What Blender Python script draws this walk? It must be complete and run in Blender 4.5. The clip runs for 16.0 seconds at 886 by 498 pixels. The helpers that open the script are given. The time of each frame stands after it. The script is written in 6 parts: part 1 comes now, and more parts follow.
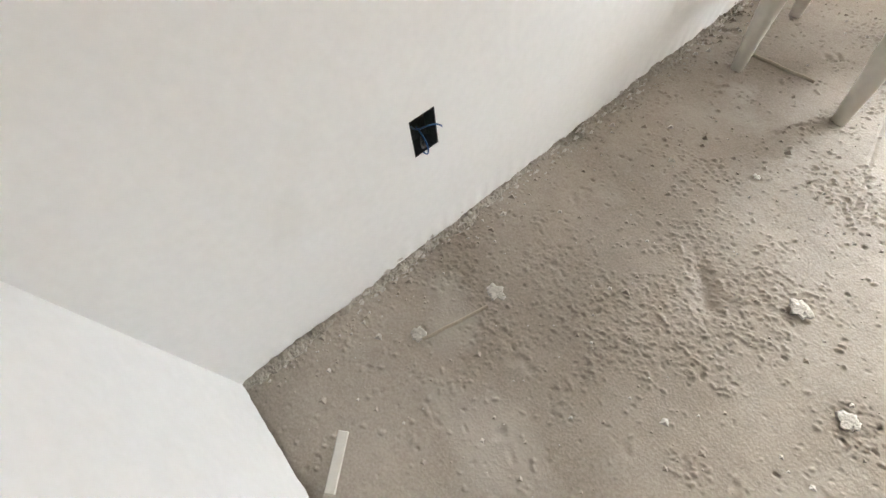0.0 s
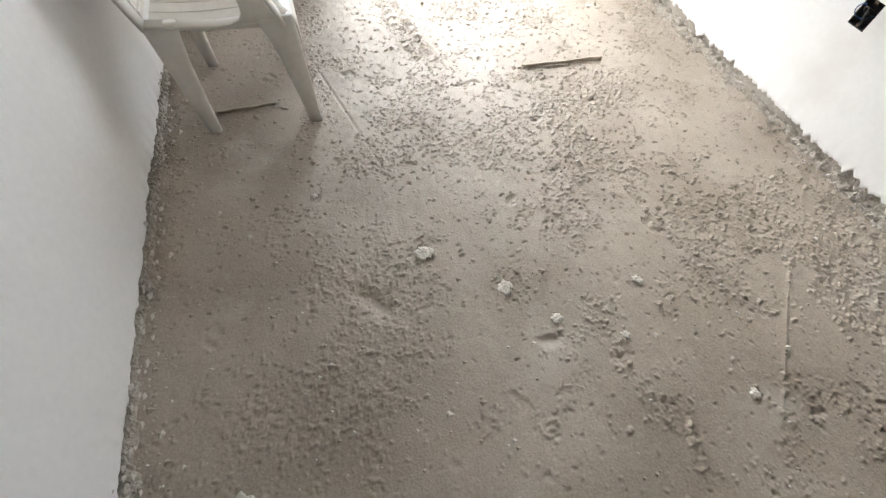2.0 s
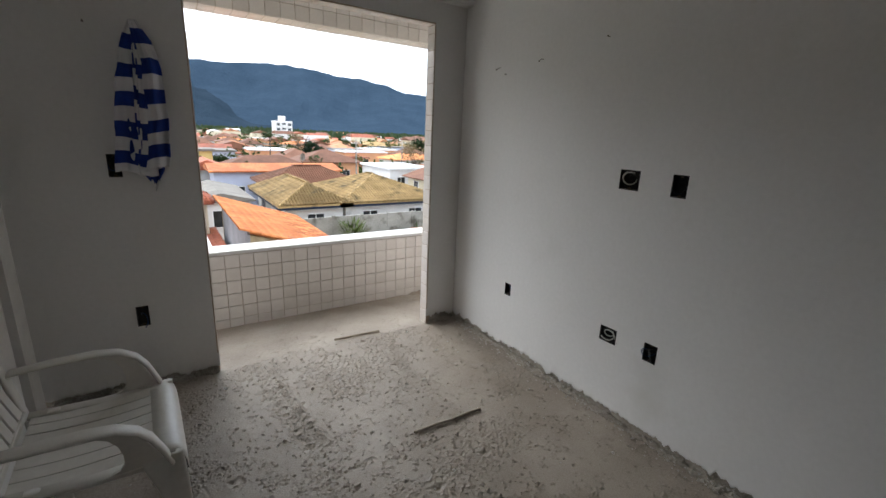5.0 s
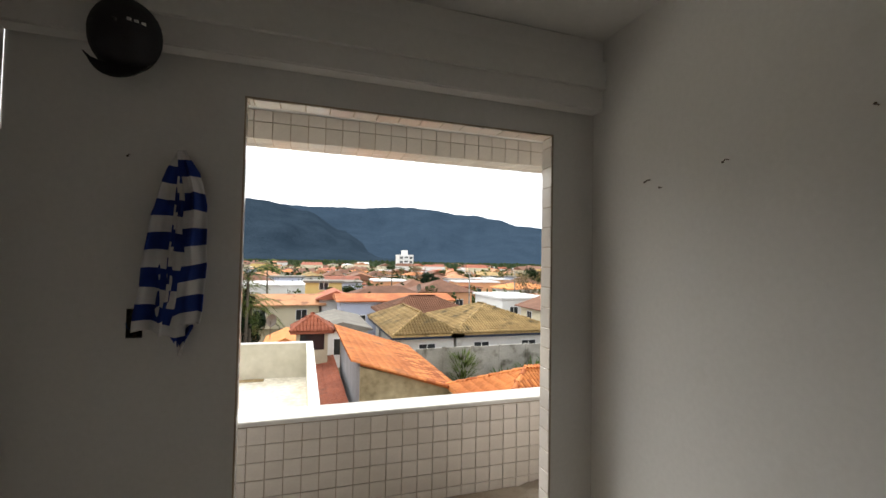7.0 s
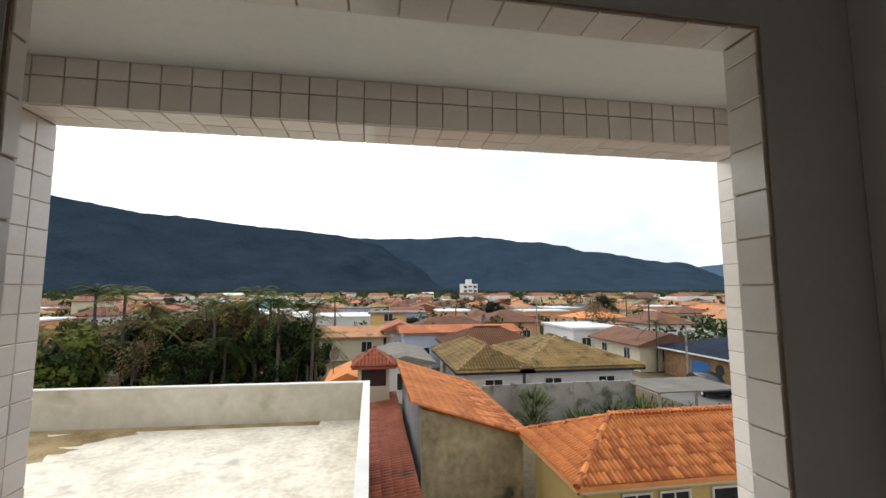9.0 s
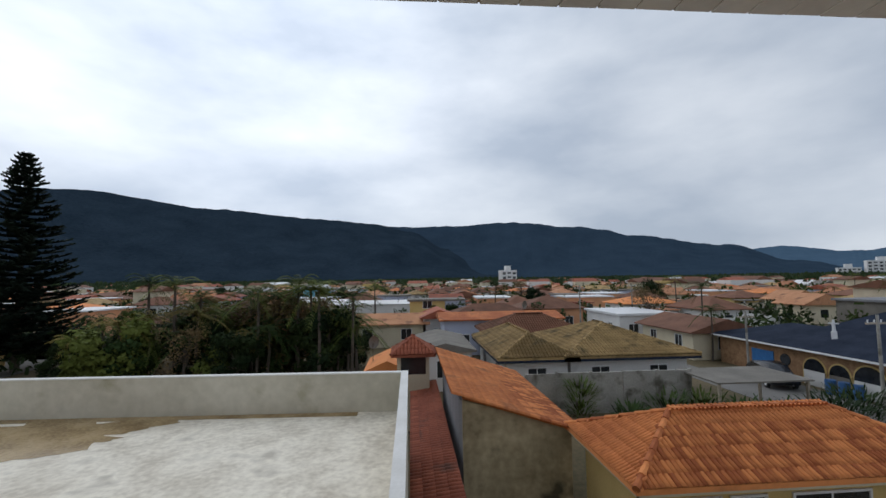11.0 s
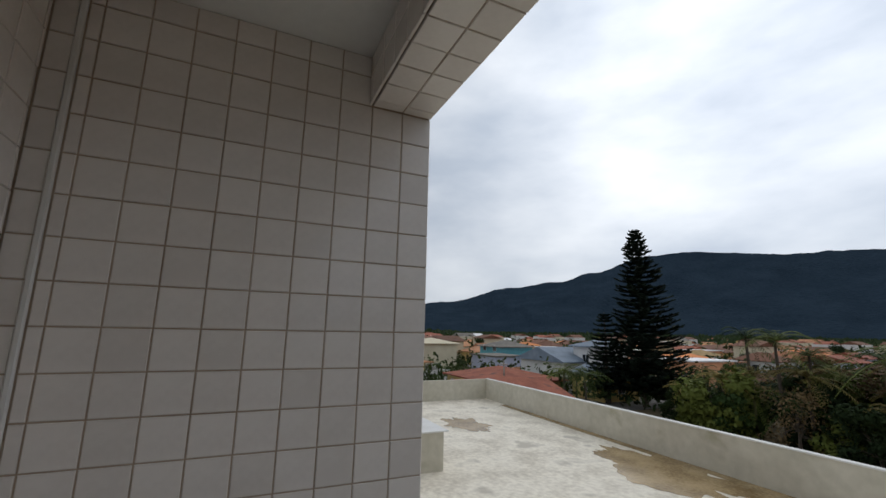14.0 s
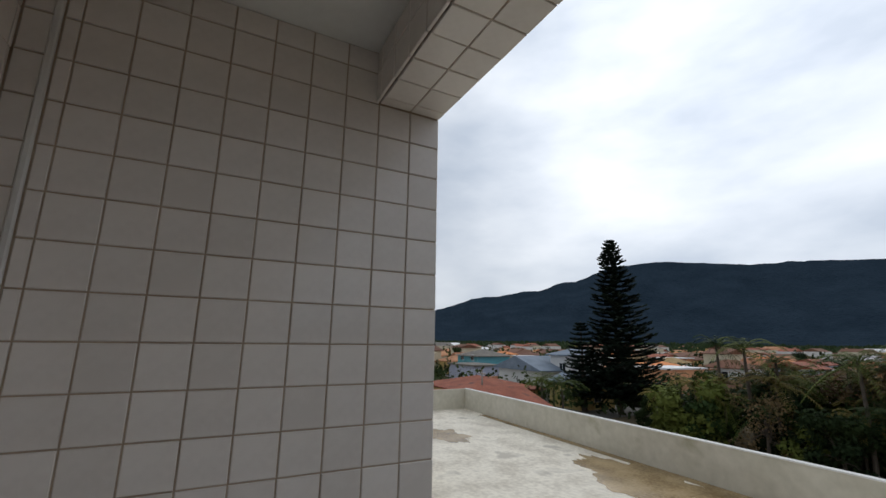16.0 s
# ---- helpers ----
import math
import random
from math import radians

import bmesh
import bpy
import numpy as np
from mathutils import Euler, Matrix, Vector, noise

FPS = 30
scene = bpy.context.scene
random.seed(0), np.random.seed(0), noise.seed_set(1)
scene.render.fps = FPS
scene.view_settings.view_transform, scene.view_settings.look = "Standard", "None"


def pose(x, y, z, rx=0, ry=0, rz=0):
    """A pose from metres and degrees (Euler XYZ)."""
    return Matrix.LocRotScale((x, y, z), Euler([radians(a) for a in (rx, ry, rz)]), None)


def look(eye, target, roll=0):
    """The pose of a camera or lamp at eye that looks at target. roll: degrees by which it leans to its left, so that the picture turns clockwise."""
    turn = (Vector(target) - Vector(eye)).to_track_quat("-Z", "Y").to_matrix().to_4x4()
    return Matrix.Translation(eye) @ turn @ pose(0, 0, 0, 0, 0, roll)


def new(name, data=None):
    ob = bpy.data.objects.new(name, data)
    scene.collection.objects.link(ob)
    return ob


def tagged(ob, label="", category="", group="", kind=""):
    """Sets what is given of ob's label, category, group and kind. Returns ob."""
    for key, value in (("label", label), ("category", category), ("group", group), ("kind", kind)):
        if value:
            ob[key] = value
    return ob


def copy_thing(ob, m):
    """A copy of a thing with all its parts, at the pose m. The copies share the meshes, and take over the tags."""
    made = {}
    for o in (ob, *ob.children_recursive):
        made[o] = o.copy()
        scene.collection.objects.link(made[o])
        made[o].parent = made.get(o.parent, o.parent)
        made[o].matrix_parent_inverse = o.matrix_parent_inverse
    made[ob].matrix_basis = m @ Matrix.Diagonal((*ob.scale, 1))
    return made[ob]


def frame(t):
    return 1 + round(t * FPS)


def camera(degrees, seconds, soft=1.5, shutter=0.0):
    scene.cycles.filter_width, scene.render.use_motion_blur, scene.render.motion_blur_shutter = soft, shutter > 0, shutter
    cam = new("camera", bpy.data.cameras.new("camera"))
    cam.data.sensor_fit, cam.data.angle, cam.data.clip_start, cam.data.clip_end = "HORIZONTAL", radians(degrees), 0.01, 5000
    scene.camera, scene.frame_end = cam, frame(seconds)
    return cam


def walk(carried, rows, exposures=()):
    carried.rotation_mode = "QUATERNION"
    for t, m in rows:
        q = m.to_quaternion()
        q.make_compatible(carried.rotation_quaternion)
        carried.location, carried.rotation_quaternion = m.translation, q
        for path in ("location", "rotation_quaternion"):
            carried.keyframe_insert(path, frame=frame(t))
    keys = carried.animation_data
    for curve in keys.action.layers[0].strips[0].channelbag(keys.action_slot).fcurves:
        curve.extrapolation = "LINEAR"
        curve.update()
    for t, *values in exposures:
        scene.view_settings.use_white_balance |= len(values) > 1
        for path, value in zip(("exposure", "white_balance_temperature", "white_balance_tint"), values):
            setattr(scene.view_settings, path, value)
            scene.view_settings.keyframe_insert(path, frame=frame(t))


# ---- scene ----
cam = camera(92.1, 16.0)

PATH = [
    (0, (-1.884, -2.87, 1.148), (-2.715, -2.342, -0.593), -9.2),
    (0.5, (-1.899, -2.871, 1.148), (-2.422, -1.984, -0.567), -4.5),
    (1, (-1.855, -2.805, 1.152), (-2.036, -1.785, -0.558), -0.3),
    (1.5, (-1.812, -2.727, 1.154), (-1.75, -1.675, -0.546), 3.0),
    (2, (-1.841, -2.652, 1.169), (-1.457, -1.63, -0.507), 5.7),
    (2.5, (-1.893, -2.622, 1.187), (-1.255, -1.649, -0.44), 8.2),
    (3, (-1.869, -2.627, 1.238), (-1.088, -1.553, -0.257), 6.9),
    (3.5, (-1.855, -2.635, 1.297), (-0.937, -1.401, 0.018), 5.8),
    (4, (-1.853, -2.644, 1.356), (-0.841, -1.228, 0.371), 4.6),
    (4.5, (-1.867, -2.649, 1.394), (-0.797, -1.098, 0.724), 3.3),
    (5, (-1.857, -2.624, 1.415), (-0.788, -1.013, 0.905), 2.4),
    (7.5, (-1.318, -1.626, 1.501), (-0.837, 0.308, 1.668), 1.0),
    (8, (-1.212, -1.351, 1.54), (-0.824, 0.6, 1.753), 0.7),
    (10.5, (-1.016, -0.083, 1.521), (-0.748, 1.893, 1.67), -0.8),
    (11, (-0.995, 0.045, 1.490), (-0.841, 2.034, 1.629), -0.8),
    (11.5, (-0.987, 0.17, 1.485), (-1.118, 2.16, 1.628), -0.4),
    (12, (-0.982, 0.228, 1.514), (-1.46, 2.157, 1.735), 0.0),
    (12.5, (-0.994, 0.327, 1.454), (-1.792, 2.142, 1.719), 0.4),
    (13, (-1.05, 0.447, 1.456), (-2.241, 2.024, 1.762), 0.5),
    (13.5, (-1.05, 0.525, 1.461), (-2.557, 1.795, 1.804), 1.1),
    (14, (-1.042, 0.55, 1.467), (-2.826, 1.37, 1.845), 1.1),
    (14.5, (-1.024, 0.527, 1.486), (-2.92, 1.016, 1.894), 1.2),
    (15, (-1.042, 0.519, 1.499), (-2.968, 0.872, 1.907), 1.3),
    (15.5, (-1.096, 0.527, 1.484), (-2.997, 0.998, 1.891), 0.8),
    (16, (-1.158, 0.493, 1.473), (-2.889, 1.402, 1.894), 0.8),
]
EXPOSURES = [(0.0, 4.85, 7050, 10), (0.5, 4.45, 6850, 10), (1.0, 4.15, 6750, 10), (1.5, 4.1, 6750, 10), (2.0, 4.25, 6700, 10), (2.5, 4.15, 6700, 10), (3.0, 3.6, 6550, 10), (3.5, 3.35, 6400, 10), (4.0, 2.95, 6300, 10), (4.5, 2.88, 6300, 10), (5.2, 1.95, 6650, 10), (7.3, 1.85, 7350, 10), (8.2, 1.7, 7350, 10), (10.3, 0.1, 6500, 10), (12.0, 0.0, 6330, 10), (13.2, -0.06, 6350, 10), (14.5, 0.06, 6750, 10), (16.0, 0.05, 6600, 10)]
walk(cam, [(t, look(eye, target, roll)) for t, eye, target, roll in PATH], EXPOSURES)

# ---- world and light ----
SUN_AT = Vector((-0.35, 0.74, 0.57)).normalized()   # towards the sun behind the cloud
world = bpy.data.worlds.new("overcast_sky")
scene.world = world
world.use_nodes = True
wn, wl = world.node_tree.nodes, world.node_tree.links
wn.clear()


def wnode(kind, **vals):
    n = wn.new(kind)
    for k, v in vals.items():
        n.inputs[k].default_value = v
    return n


w_out = wn.new("ShaderNodeOutputWorld")
w_bg = wn.new("ShaderNodeBackground")
w_sky = wn.new("ShaderNodeTexSky")
w_sky.sky_type = "NISHITA"
w_sky.sun_disc = False
w_sky.sun_elevation = radians(35)
w_sky.sun_rotation = radians(-25)
w_co = wn.new("ShaderNodeTexCoord")
w_map = wn.new("ShaderNodeMapping")
w_map.inputs["Scale"].default_value = (1.0, 1.0, 2.4)
w_map.inputs["Location"].default_value = (0.3, 1.7, 0.2)
w_big = wnode("ShaderNodeTexNoise", Scale=2.2, Detail=6.0, Roughness=0.5, Distortion=0.0)
w_ramp = wn.new("ShaderNodeValToRGB")
w_ramp.color_ramp.elements[0].position, w_ramp.color_ramp.elements[0].color = 0.34, (0.54, 0.62, 0.74, 1)
w_ramp.color_ramp.elements[1].position, w_ramp.color_ramp.elements[1].color = 0.66, (0.92, 0.98, 1.06, 1)
w_scale = wn.new("ShaderNodeVectorMath")
w_scale.operation = "SCALE"
w_scale.inputs["Scale"].default_value = 0.07
w_mix = wn.new("ShaderNodeMix")
w_mix.data_type = "RGBA"
w_mix.inputs[0].default_value = 0.93
wl.new(w_co.outputs["Generated"], w_map.inputs["Vector"])
wl.new(w_map.outputs["Vector"], w_big.inputs["Vector"])
wl.new(w_big.outputs["Fac"], w_ramp.inputs["Fac"])
wl.new(w_sky.outputs["Color"], w_scale.inputs[0])
wl.new(w_scale.outputs["Vector"], w_mix.inputs[6])
# the cloud is brighter round the hidden sun
w_dir = wn.new("ShaderNodeVectorMath")
w_dir.operation = "DOT_PRODUCT"
w_dir.inputs[1].default_value = SUN_AT
w_pow = wn.new("ShaderNodeMath")
w_pow.operation = "POWER"
w_pow.use_clamp = True
w_pow.inputs[1].default_value = 6.0
w_gain = wnode("ShaderNodeMath")
w_gain.operation = "MULTIPLY_ADD"
w_gain.inputs[1].default_value, w_gain.inputs[2].default_value = 0.62, 0.84
w_glow = wn.new("ShaderNodeVectorMath")
w_glow.operation = "SCALE"
wl.new(w_co.outputs["Generated"], w_dir.inputs[0])
wl.new(w_dir.outputs["Value"], w_pow.inputs[0])
wl.new(w_pow.outputs[0], w_gain.inputs[0])
wl.new(w_ramp.outputs["Color"], w_glow.inputs[0])
wl.new(w_gain.outputs[0], w_glow.inputs["Scale"])
wl.new(w_glow.outputs["Vector"], w_mix.inputs[7])
wl.new(w_mix.outputs[2], w_bg.inputs["Color"])
w_bg.inputs["Strength"].default_value = 0.9
wl.new(w_bg.outputs["Background"], w_out.inputs["Surface"])

sun = new("sun", bpy.data.lights.new("sun", "SUN"))
sun.data.energy, sun.data.angle, sun.data.color = 0.6, radians(60), (1.0, 0.96, 0.90)
sun.matrix_world = look(SUN_AT * 80, (0, 0, 0))


# ---- materials ----
def material(name, dark, light, rough=0.8, scale=4.0, fine=60.0, bump=0.2, depth=0.01, vary=0.0, metal=0.0, stain=None, stain_scale=1.2, stain_at=0.55, coords="Object", spec=0.4, span=(0.35, 0.8), edge=0.14):
    """A worn surface: a broad and a fine variation of colour, optional stains, fine relief."""
    m = bpy.data.materials.new(name)
    m.use_nodes = True
    nt, ln = m.node_tree.nodes, m.node_tree.links
    b = nt["Principled BSDF"]
    b.inputs["Roughness"].default_value, b.inputs["Metallic"].default_value = rough, metal
    b.inputs["Specular IOR Level"].default_value = spec
    co = nt.new("ShaderNodeTexCoord")
    n1, n2 = nt.new("ShaderNodeTexNoise"), nt.new("ShaderNodeTexNoise")
    n1.inputs["Scale"].default_value, n1.inputs["Detail"].default_value = scale, 9
    n2.inputs["Scale"].default_value, n2.inputs["Detail"].default_value = fine, 4
    for n in (n1, n2):
        ln.new(co.outputs[coords], n.inputs["Vector"])
    half = nt.new("ShaderNodeMath")
    half.operation = "MULTIPLY_ADD"
    half.inputs[1].default_value, half.inputs[2].default_value = 0.45, 0.0
    ln.new(n2.outputs["Fac"], half.inputs[0])
    total = nt.new("ShaderNodeMath")
    total.operation = "MULTIPLY_ADD"
    total.inputs[1].default_value = 0.7
    ln.new(n1.outputs["Fac"], total.inputs[0])
    ln.new(half.outputs[0], total.inputs[2])
    src = total.outputs[0]
    if vary:
        info = nt.new("ShaderNodeObjectInfo")
        va = nt.new("ShaderNodeMath")
        va.operation = "MULTIPLY_ADD"
        va.inputs[1].default_value, va.inputs[2].default_value = vary, -vary / 2
        ln.new(info.outputs["Random"], va.inputs[0])
        s = nt.new("ShaderNodeMath")
        ln.new(src, s.inputs[0])
        ln.new(va.outputs[0], s.inputs[1])
        src = s.outputs[0]
    ramp = nt.new("ShaderNodeValToRGB")
    ramp.color_ramp.elements[0].position, ramp.color_ramp.elements[0].color = span[0], (*dark, 1)
    ramp.color_ramp.elements[1].position, ramp.color_ramp.elements[1].color = span[1], (*light, 1)
    ln.new(src, ramp.inputs["Fac"])
    col = ramp.outputs["Color"]
    if stain:
        n3 = nt.new("ShaderNodeTexNoise")
        n3.inputs["Scale"].default_value, n3.inputs["Detail"].default_value = stain_scale, 10
        ln.new(co.outputs[coords], n3.inputs["Vector"])
        r3 = nt.new("ShaderNodeValToRGB")
        r3.color_ramp.elements[0].position, r3.color_ramp.elements[1].position = stain_at, min(0.99, stain_at + edge)
        ln.new(n3.outputs["Fac"], r3.inputs["Fac"])
        mx = nt.new("ShaderNodeMix")
        mx.data_type = "RGBA"
        ln.new(r3.outputs["Color"], mx.inputs[0])
        ln.new(col, mx.inputs[6])
        mx.inputs[7].default_value = (*stain, 1)
        col = mx.outputs[2]
    ln.new(col, b.inputs["Base Color"])
    bp = nt.new("ShaderNodeBump")
    bp.inputs["Strength"].default_value, bp.inputs["Distance"].default_value = bump, depth
    ln.new(n2.outputs["Fac"], bp.inputs["Height"])
    ln.new(bp.outputs["Normal"], b.inputs["Normal"])
    return m


M = {}
M["plaster"] = material("white_wall_paint", (0.74, 0.735, 0.72), (0.82, 0.815, 0.80), 0.75, 1.3, 45, 0.06, 0.004, stain=(0.70, 0.69, 0.66), stain_scale=2.0, stain_at=0.62)
M["ceiling"] = material("ceiling_paint", (0.72, 0.72, 0.70), (0.8, 0.8, 0.78), 0.8, 1.0, 30, 0.05, 0.004)
M["mortar"] = material("raw_mortar", (0.27, 0.24, 0.20), (0.52, 0.48, 0.42), 0.95, 14, 120, 0.8, 0.012)
M["screed"] = material("rough_screed", (0.255, 0.213, 0.170), (0.43, 0.378, 0.316), 0.62, 2.2, 150, 0.45, 0.003, stain=(0.45, 0.41, 0.355), stain_scale=2.4, stain_at=0.60, spec=0.5, edge=0.16, span=(0.42, 0.76))
M["lump"] = material("dried_plaster_lump", (0.43, 0.40, 0.355), (0.64, 0.61, 0.56), 0.9, 20, 150, 0.6, 0.006)
M["tile"] = material("white_glazed_tile", (0.69, 0.645, 0.60), (0.78, 0.735, 0.69), 0.17, 6, 60, 0.02, 0.001, vary=0.45, spec=0.5)
M["grout"] = material("sandy_grout", (0.36, 0.275, 0.20), (0.54, 0.44, 0.34), 0.95, 8, 160, 0.5, 0.002)
M["grout_pale"] = material("pale_grout", (0.50, 0.46, 0.41), (0.62, 0.58, 0.53), 0.95, 8, 160, 0.4, 0.002)
M["black_box"] = material("dark_box", (0.006, 0.006, 0.007), (0.02, 0.02, 0.022), 0.6, 20, 80, 0.3)
M["wire_blue"] = material("blue_wire", (0.01, 0.05, 0.16), (0.02, 0.09, 0.24), 0.4)
M["wire_black"] = material("black_wire", (0.01, 0.01, 0.01), (0.03, 0.03, 0.03), 0.45)
M["wire_white"] = material("white_wire", (0.45, 0.45, 0.42), (0.6, 0.6, 0.56), 0.5)
M["chair"] = material("white_plastic", (0.62, 0.59, 0.53), (0.74, 0.71, 0.65), 0.38, 5, 40, 0.03, 0.002, stain=(0.52, 0.47, 0.39), stain_scale=6, stain_at=0.64)
M["cloth_white"] = material("white_cotton", (0.6, 0.6, 0.62), (0.74, 0.74, 0.75), 0.95, 12, 400, 0.3, 0.002, stain=(0.5, 0.49, 0.47), stain_scale=9, stain_at=0.62)
M["cloth_blue"] = material("royal_blue_cotton", (0.004, 0.020, 0.15), (0.012, 0.05, 0.29), 0.95, 12, 400, 0.3, 0.002)
M["cap"] = material("black_cap_cloth", (0.008, 0.008, 0.012), (0.028, 0.028, 0.036), 0.7, 14, 200, 0.3, 0.002, stain=(0.05, 0.05, 0.06), stain_scale=9, stain_at=0.6)
M["steel"] = material("rusty_steel", (0.05, 0.035, 0.025), (0.16, 0.12, 0.09), 0.5, 60, 200, 0.3, 0.001, metal=0.7)
M["wood"] = material("dusty_wood", (0.29, 0.24, 0.18), (0.46, 0.40, 0.32), 0.85, 10, 120, 0.4, 0.003)
M["terrace"] = material("weathered_concrete", (0.54, 0.48, 0.385), (0.82, 0.76, 0.64), 0.7, 0.9, 7, 0.5, 0.010, stain=(0.50, 0.45, 0.37), stain_scale=0.9, stain_at=0.585, span=(0.43, 0.66), edge=0.10)
M["puddle"] = material("muddy_film", (0.17, 0.10, 0.030), (0.42, 0.30, 0.15), 0.25, 1.1, 12, 0.15, 0.004, span=(0.42, 0.7))
M["dirty_white"] = material("stained_parapet_paint", (0.43, 0.40, 0.315), (0.62, 0.58, 0.485), 0.9, 0.5, 4, 0.25, 0.01, stain=(0.34, 0.31, 0.21), stain_scale=0.9, stain_at=0.62)
M["white_cap"] = material("white_coping", (0.62, 0.61, 0.58), (0.76, 0.75, 0.73), 0.8, 2, 20, 0.2, 0.006)
M["render_mould"] = material("mouldy_render", (0.22, 0.175, 0.10), (0.50, 0.41, 0.26), 0.95, 0.5, 3.5, 0.3, 0.01, stain=(0.09, 0.08, 0.05), stain_scale=0.6, stain_at=0.57, span=(0.42, 0.7), edge=0.10)
M["grey_render"] = material("grey_streaked_render", (0.13, 0.135, 0.15), (0.30, 0.30, 0.31), 0.95, 0.6, 12, 0.3, 0.01)
M["clay_new"] = material("orange_clay_tile", (0.34, 0.092, 0.028), (0.74, 0.27, 0.085), 0.85, 0.7, 7, 0.3, 0.01, vary=0.5, stain=(0.15, 0.06, 0.035), stain_scale=0.75, stain_at=0.585, edge=0.2)
M["clay_red"] = material("red_clay_tile", (0.20, 0.055, 0.03), (0.42, 0.13, 0.07), 0.85, 0.8, 14, 0.3, 0.01, vary=0.3, stain=(0.09, 0.05, 0.04), stain_scale=0.7, stain_at=0.57)
M["clay_tan"] = material("mossy_tan_tile", (0.17, 0.11, 0.043), (0.43, 0.29, 0.125), 0.9, 0.9, 8, 0.3, 0.01, vary=0.5, stain=(0.09, 0.066, 0.032), stain_scale=0.8, stain_at=0.54)
M["clay_brown"] = material("brown_clay_tile", (0.10, 0.045, 0.026), (0.22, 0.10, 0.06), 0.9, 0.8, 12, 0.3, 0.01, vary=0.3)
M["slate"] = material("blue_grey_tile", (0.012, 0.017, 0.030), (0.034, 0.044, 0.068), 0.95, 0.8, 12, 0.3, 0.01, spec=0.08)
M["yellow_wall"] = material("yellow_render", (0.52, 0.37, 0.13), (0.68, 0.51, 0.22), 0.9, 0.6, 16, 0.15, 0.006, stain=(0.42, 0.33, 0.16), stain_scale=0.8, stain_at=0.62)
M["white_wall"] = material("white_render", (0.60, 0.59, 0.575), (0.75, 0.74, 0.72), 0.9, 0.5, 14, 0.15, 0.006, stain=(0.46, 0.44, 0.41), stain_scale=0.8, stain_at=0.64)
M["peach_wall"] = material("peach_render", (0.60, 0.29, 0.15), (0.74, 0.40, 0.22), 0.9, 0.6, 14, 0.15, 0.006)
M["cream_wall"] = material("cream_render", (0.55, 0.48, 0.34), (0.70, 0.63, 0.47), 0.9, 0.6, 14, 0.15, 0.006)
M["teal_wall"] = material("teal_render", (0.10, 0.34, 0.40), (0.18, 0.46, 0.52), 0.9, 0.6, 14, 0.15, 0.006)
M["lilac_wall"] = material("pale_lilac_render", (0.42, 0.45, 0.58), (0.54, 0.57, 0.68), 0.9, 0.6, 14, 0.15, 0.006)
M["stone_wall"] = material("brown_stone_front", (0.19, 0.10, 0.05), (0.42, 0.25, 0.13), 0.9, 2.5, 9, 0.6, 0.03)
M["navy_wall"] = material("navy_render", (0.016, 0.022, 0.042), (0.035, 0.045, 0.075), 0.8, 0.6, 14, 0.15, 0.006)
M["blue_paint"] = material("bright_blue_paint", (0.02, 0.12, 0.34), (0.04, 0.19, 0.46), 0.6)
M["concrete_wall"] = material("streaked_concrete_wall", (0.20, 0.19, 0.165), (0.42, 0.40, 0.36), 0.95, 0.8, 12, 0.35, 0.012, stain=(0.10, 0.09, 0.07), stain_scale=1.1, stain_at=0.52)
M["fibre"] = material("grey_fibre_cement", (0.11, 0.10, 0.085), (0.24, 0.22, 0.19), 0.9, 0.7, 12, 0.3, 0.01)
# window panes, and the dark panels that paint shade into openings
M["glass_and_shade"] = material("dark_glass_and_opening_shade", (0.012, 0.014, 0.017), (0.03, 0.034, 0.04), 0.08, 2, 20, 0.0, 0.001, spec=0.6)
M["white_frame"] = material("white_frame_paint", (0.66, 0.66, 0.66), (0.76, 0.76, 0.76), 0.5)
M["asphalt"] = material("street_paving", (0.11, 0.105, 0.10), (0.21, 0.20, 0.185), 0.9, 0.4, 10, 0.3, 0.01)
M["earth"] = material("weedy_ground", (0.05, 0.05, 0.022), (0.18, 0.13, 0.07), 0.95, 0.25, 4, 0.4, 0.03, coords="Object")
M["leaf_dark"] = material("dark_foliage", (0.010, 0.022, 0.010), (0.036, 0.055, 0.016), 0.8, 0.6, 10, 0.2, 0.01, vary=0.4, spec=0.12)
M["leaf_pine"] = material("pine_foliage", (0.005, 0.011, 0.008), (0.016, 0.028, 0.015), 0.8, 0.6, 10, 0.2, 0.01, spec=0.15)
M["leaf"] = material("green_foliage", (0.030, 0.055, 0.014), (0.125, 0.150, 0.032), 0.75, 0.6, 10, 0.2, 0.01, vary=0.7, spec=0.15)
M["leaf_dry"] = material("dry_foliage", (0.085, 0.055, 0.024), (0.20, 0.135, 0.06), 0.8, 0.6, 10, 0.2, 0.01, vary=0.4)
M["slate_blue"] = material("weathered_blue_roof", (0.13, 0.17, 0.22), (0.24, 0.29, 0.35), 0.8, 0.8, 12, 0.3, 0.01)
M["clay_pale"] = material("dusty_clay_tile", (0.32, 0.13, 0.06), (0.54, 0.27, 0.14), 0.9, 0.5, 9, 0.3, 0.01, vary=0.4, stain=(0.17, 0.08, 0.05), stain_scale=0.7, stain_at=0.56)
M["leaf_gold"] = material("yellowing_foliage", (0.10, 0.085, 0.022), (0.26, 0.20, 0.055), 0.8, 0.6, 10, 0.2, 0.01, vary=0.4, spec=0.15)
M["leaf_garden"] = material("garden_foliage", (0.014, 0.028, 0.010), (0.07, 0.095, 0.026), 0.8, 0.05, 0.6, 0.2, 0.01, span=(0.42, 0.72), spec=0.15)
M["bark"] = material("tree_bark", (0.05, 0.04, 0.03), (0.14, 0.115, 0.09), 0.95, 3, 30, 0.6, 0.02)
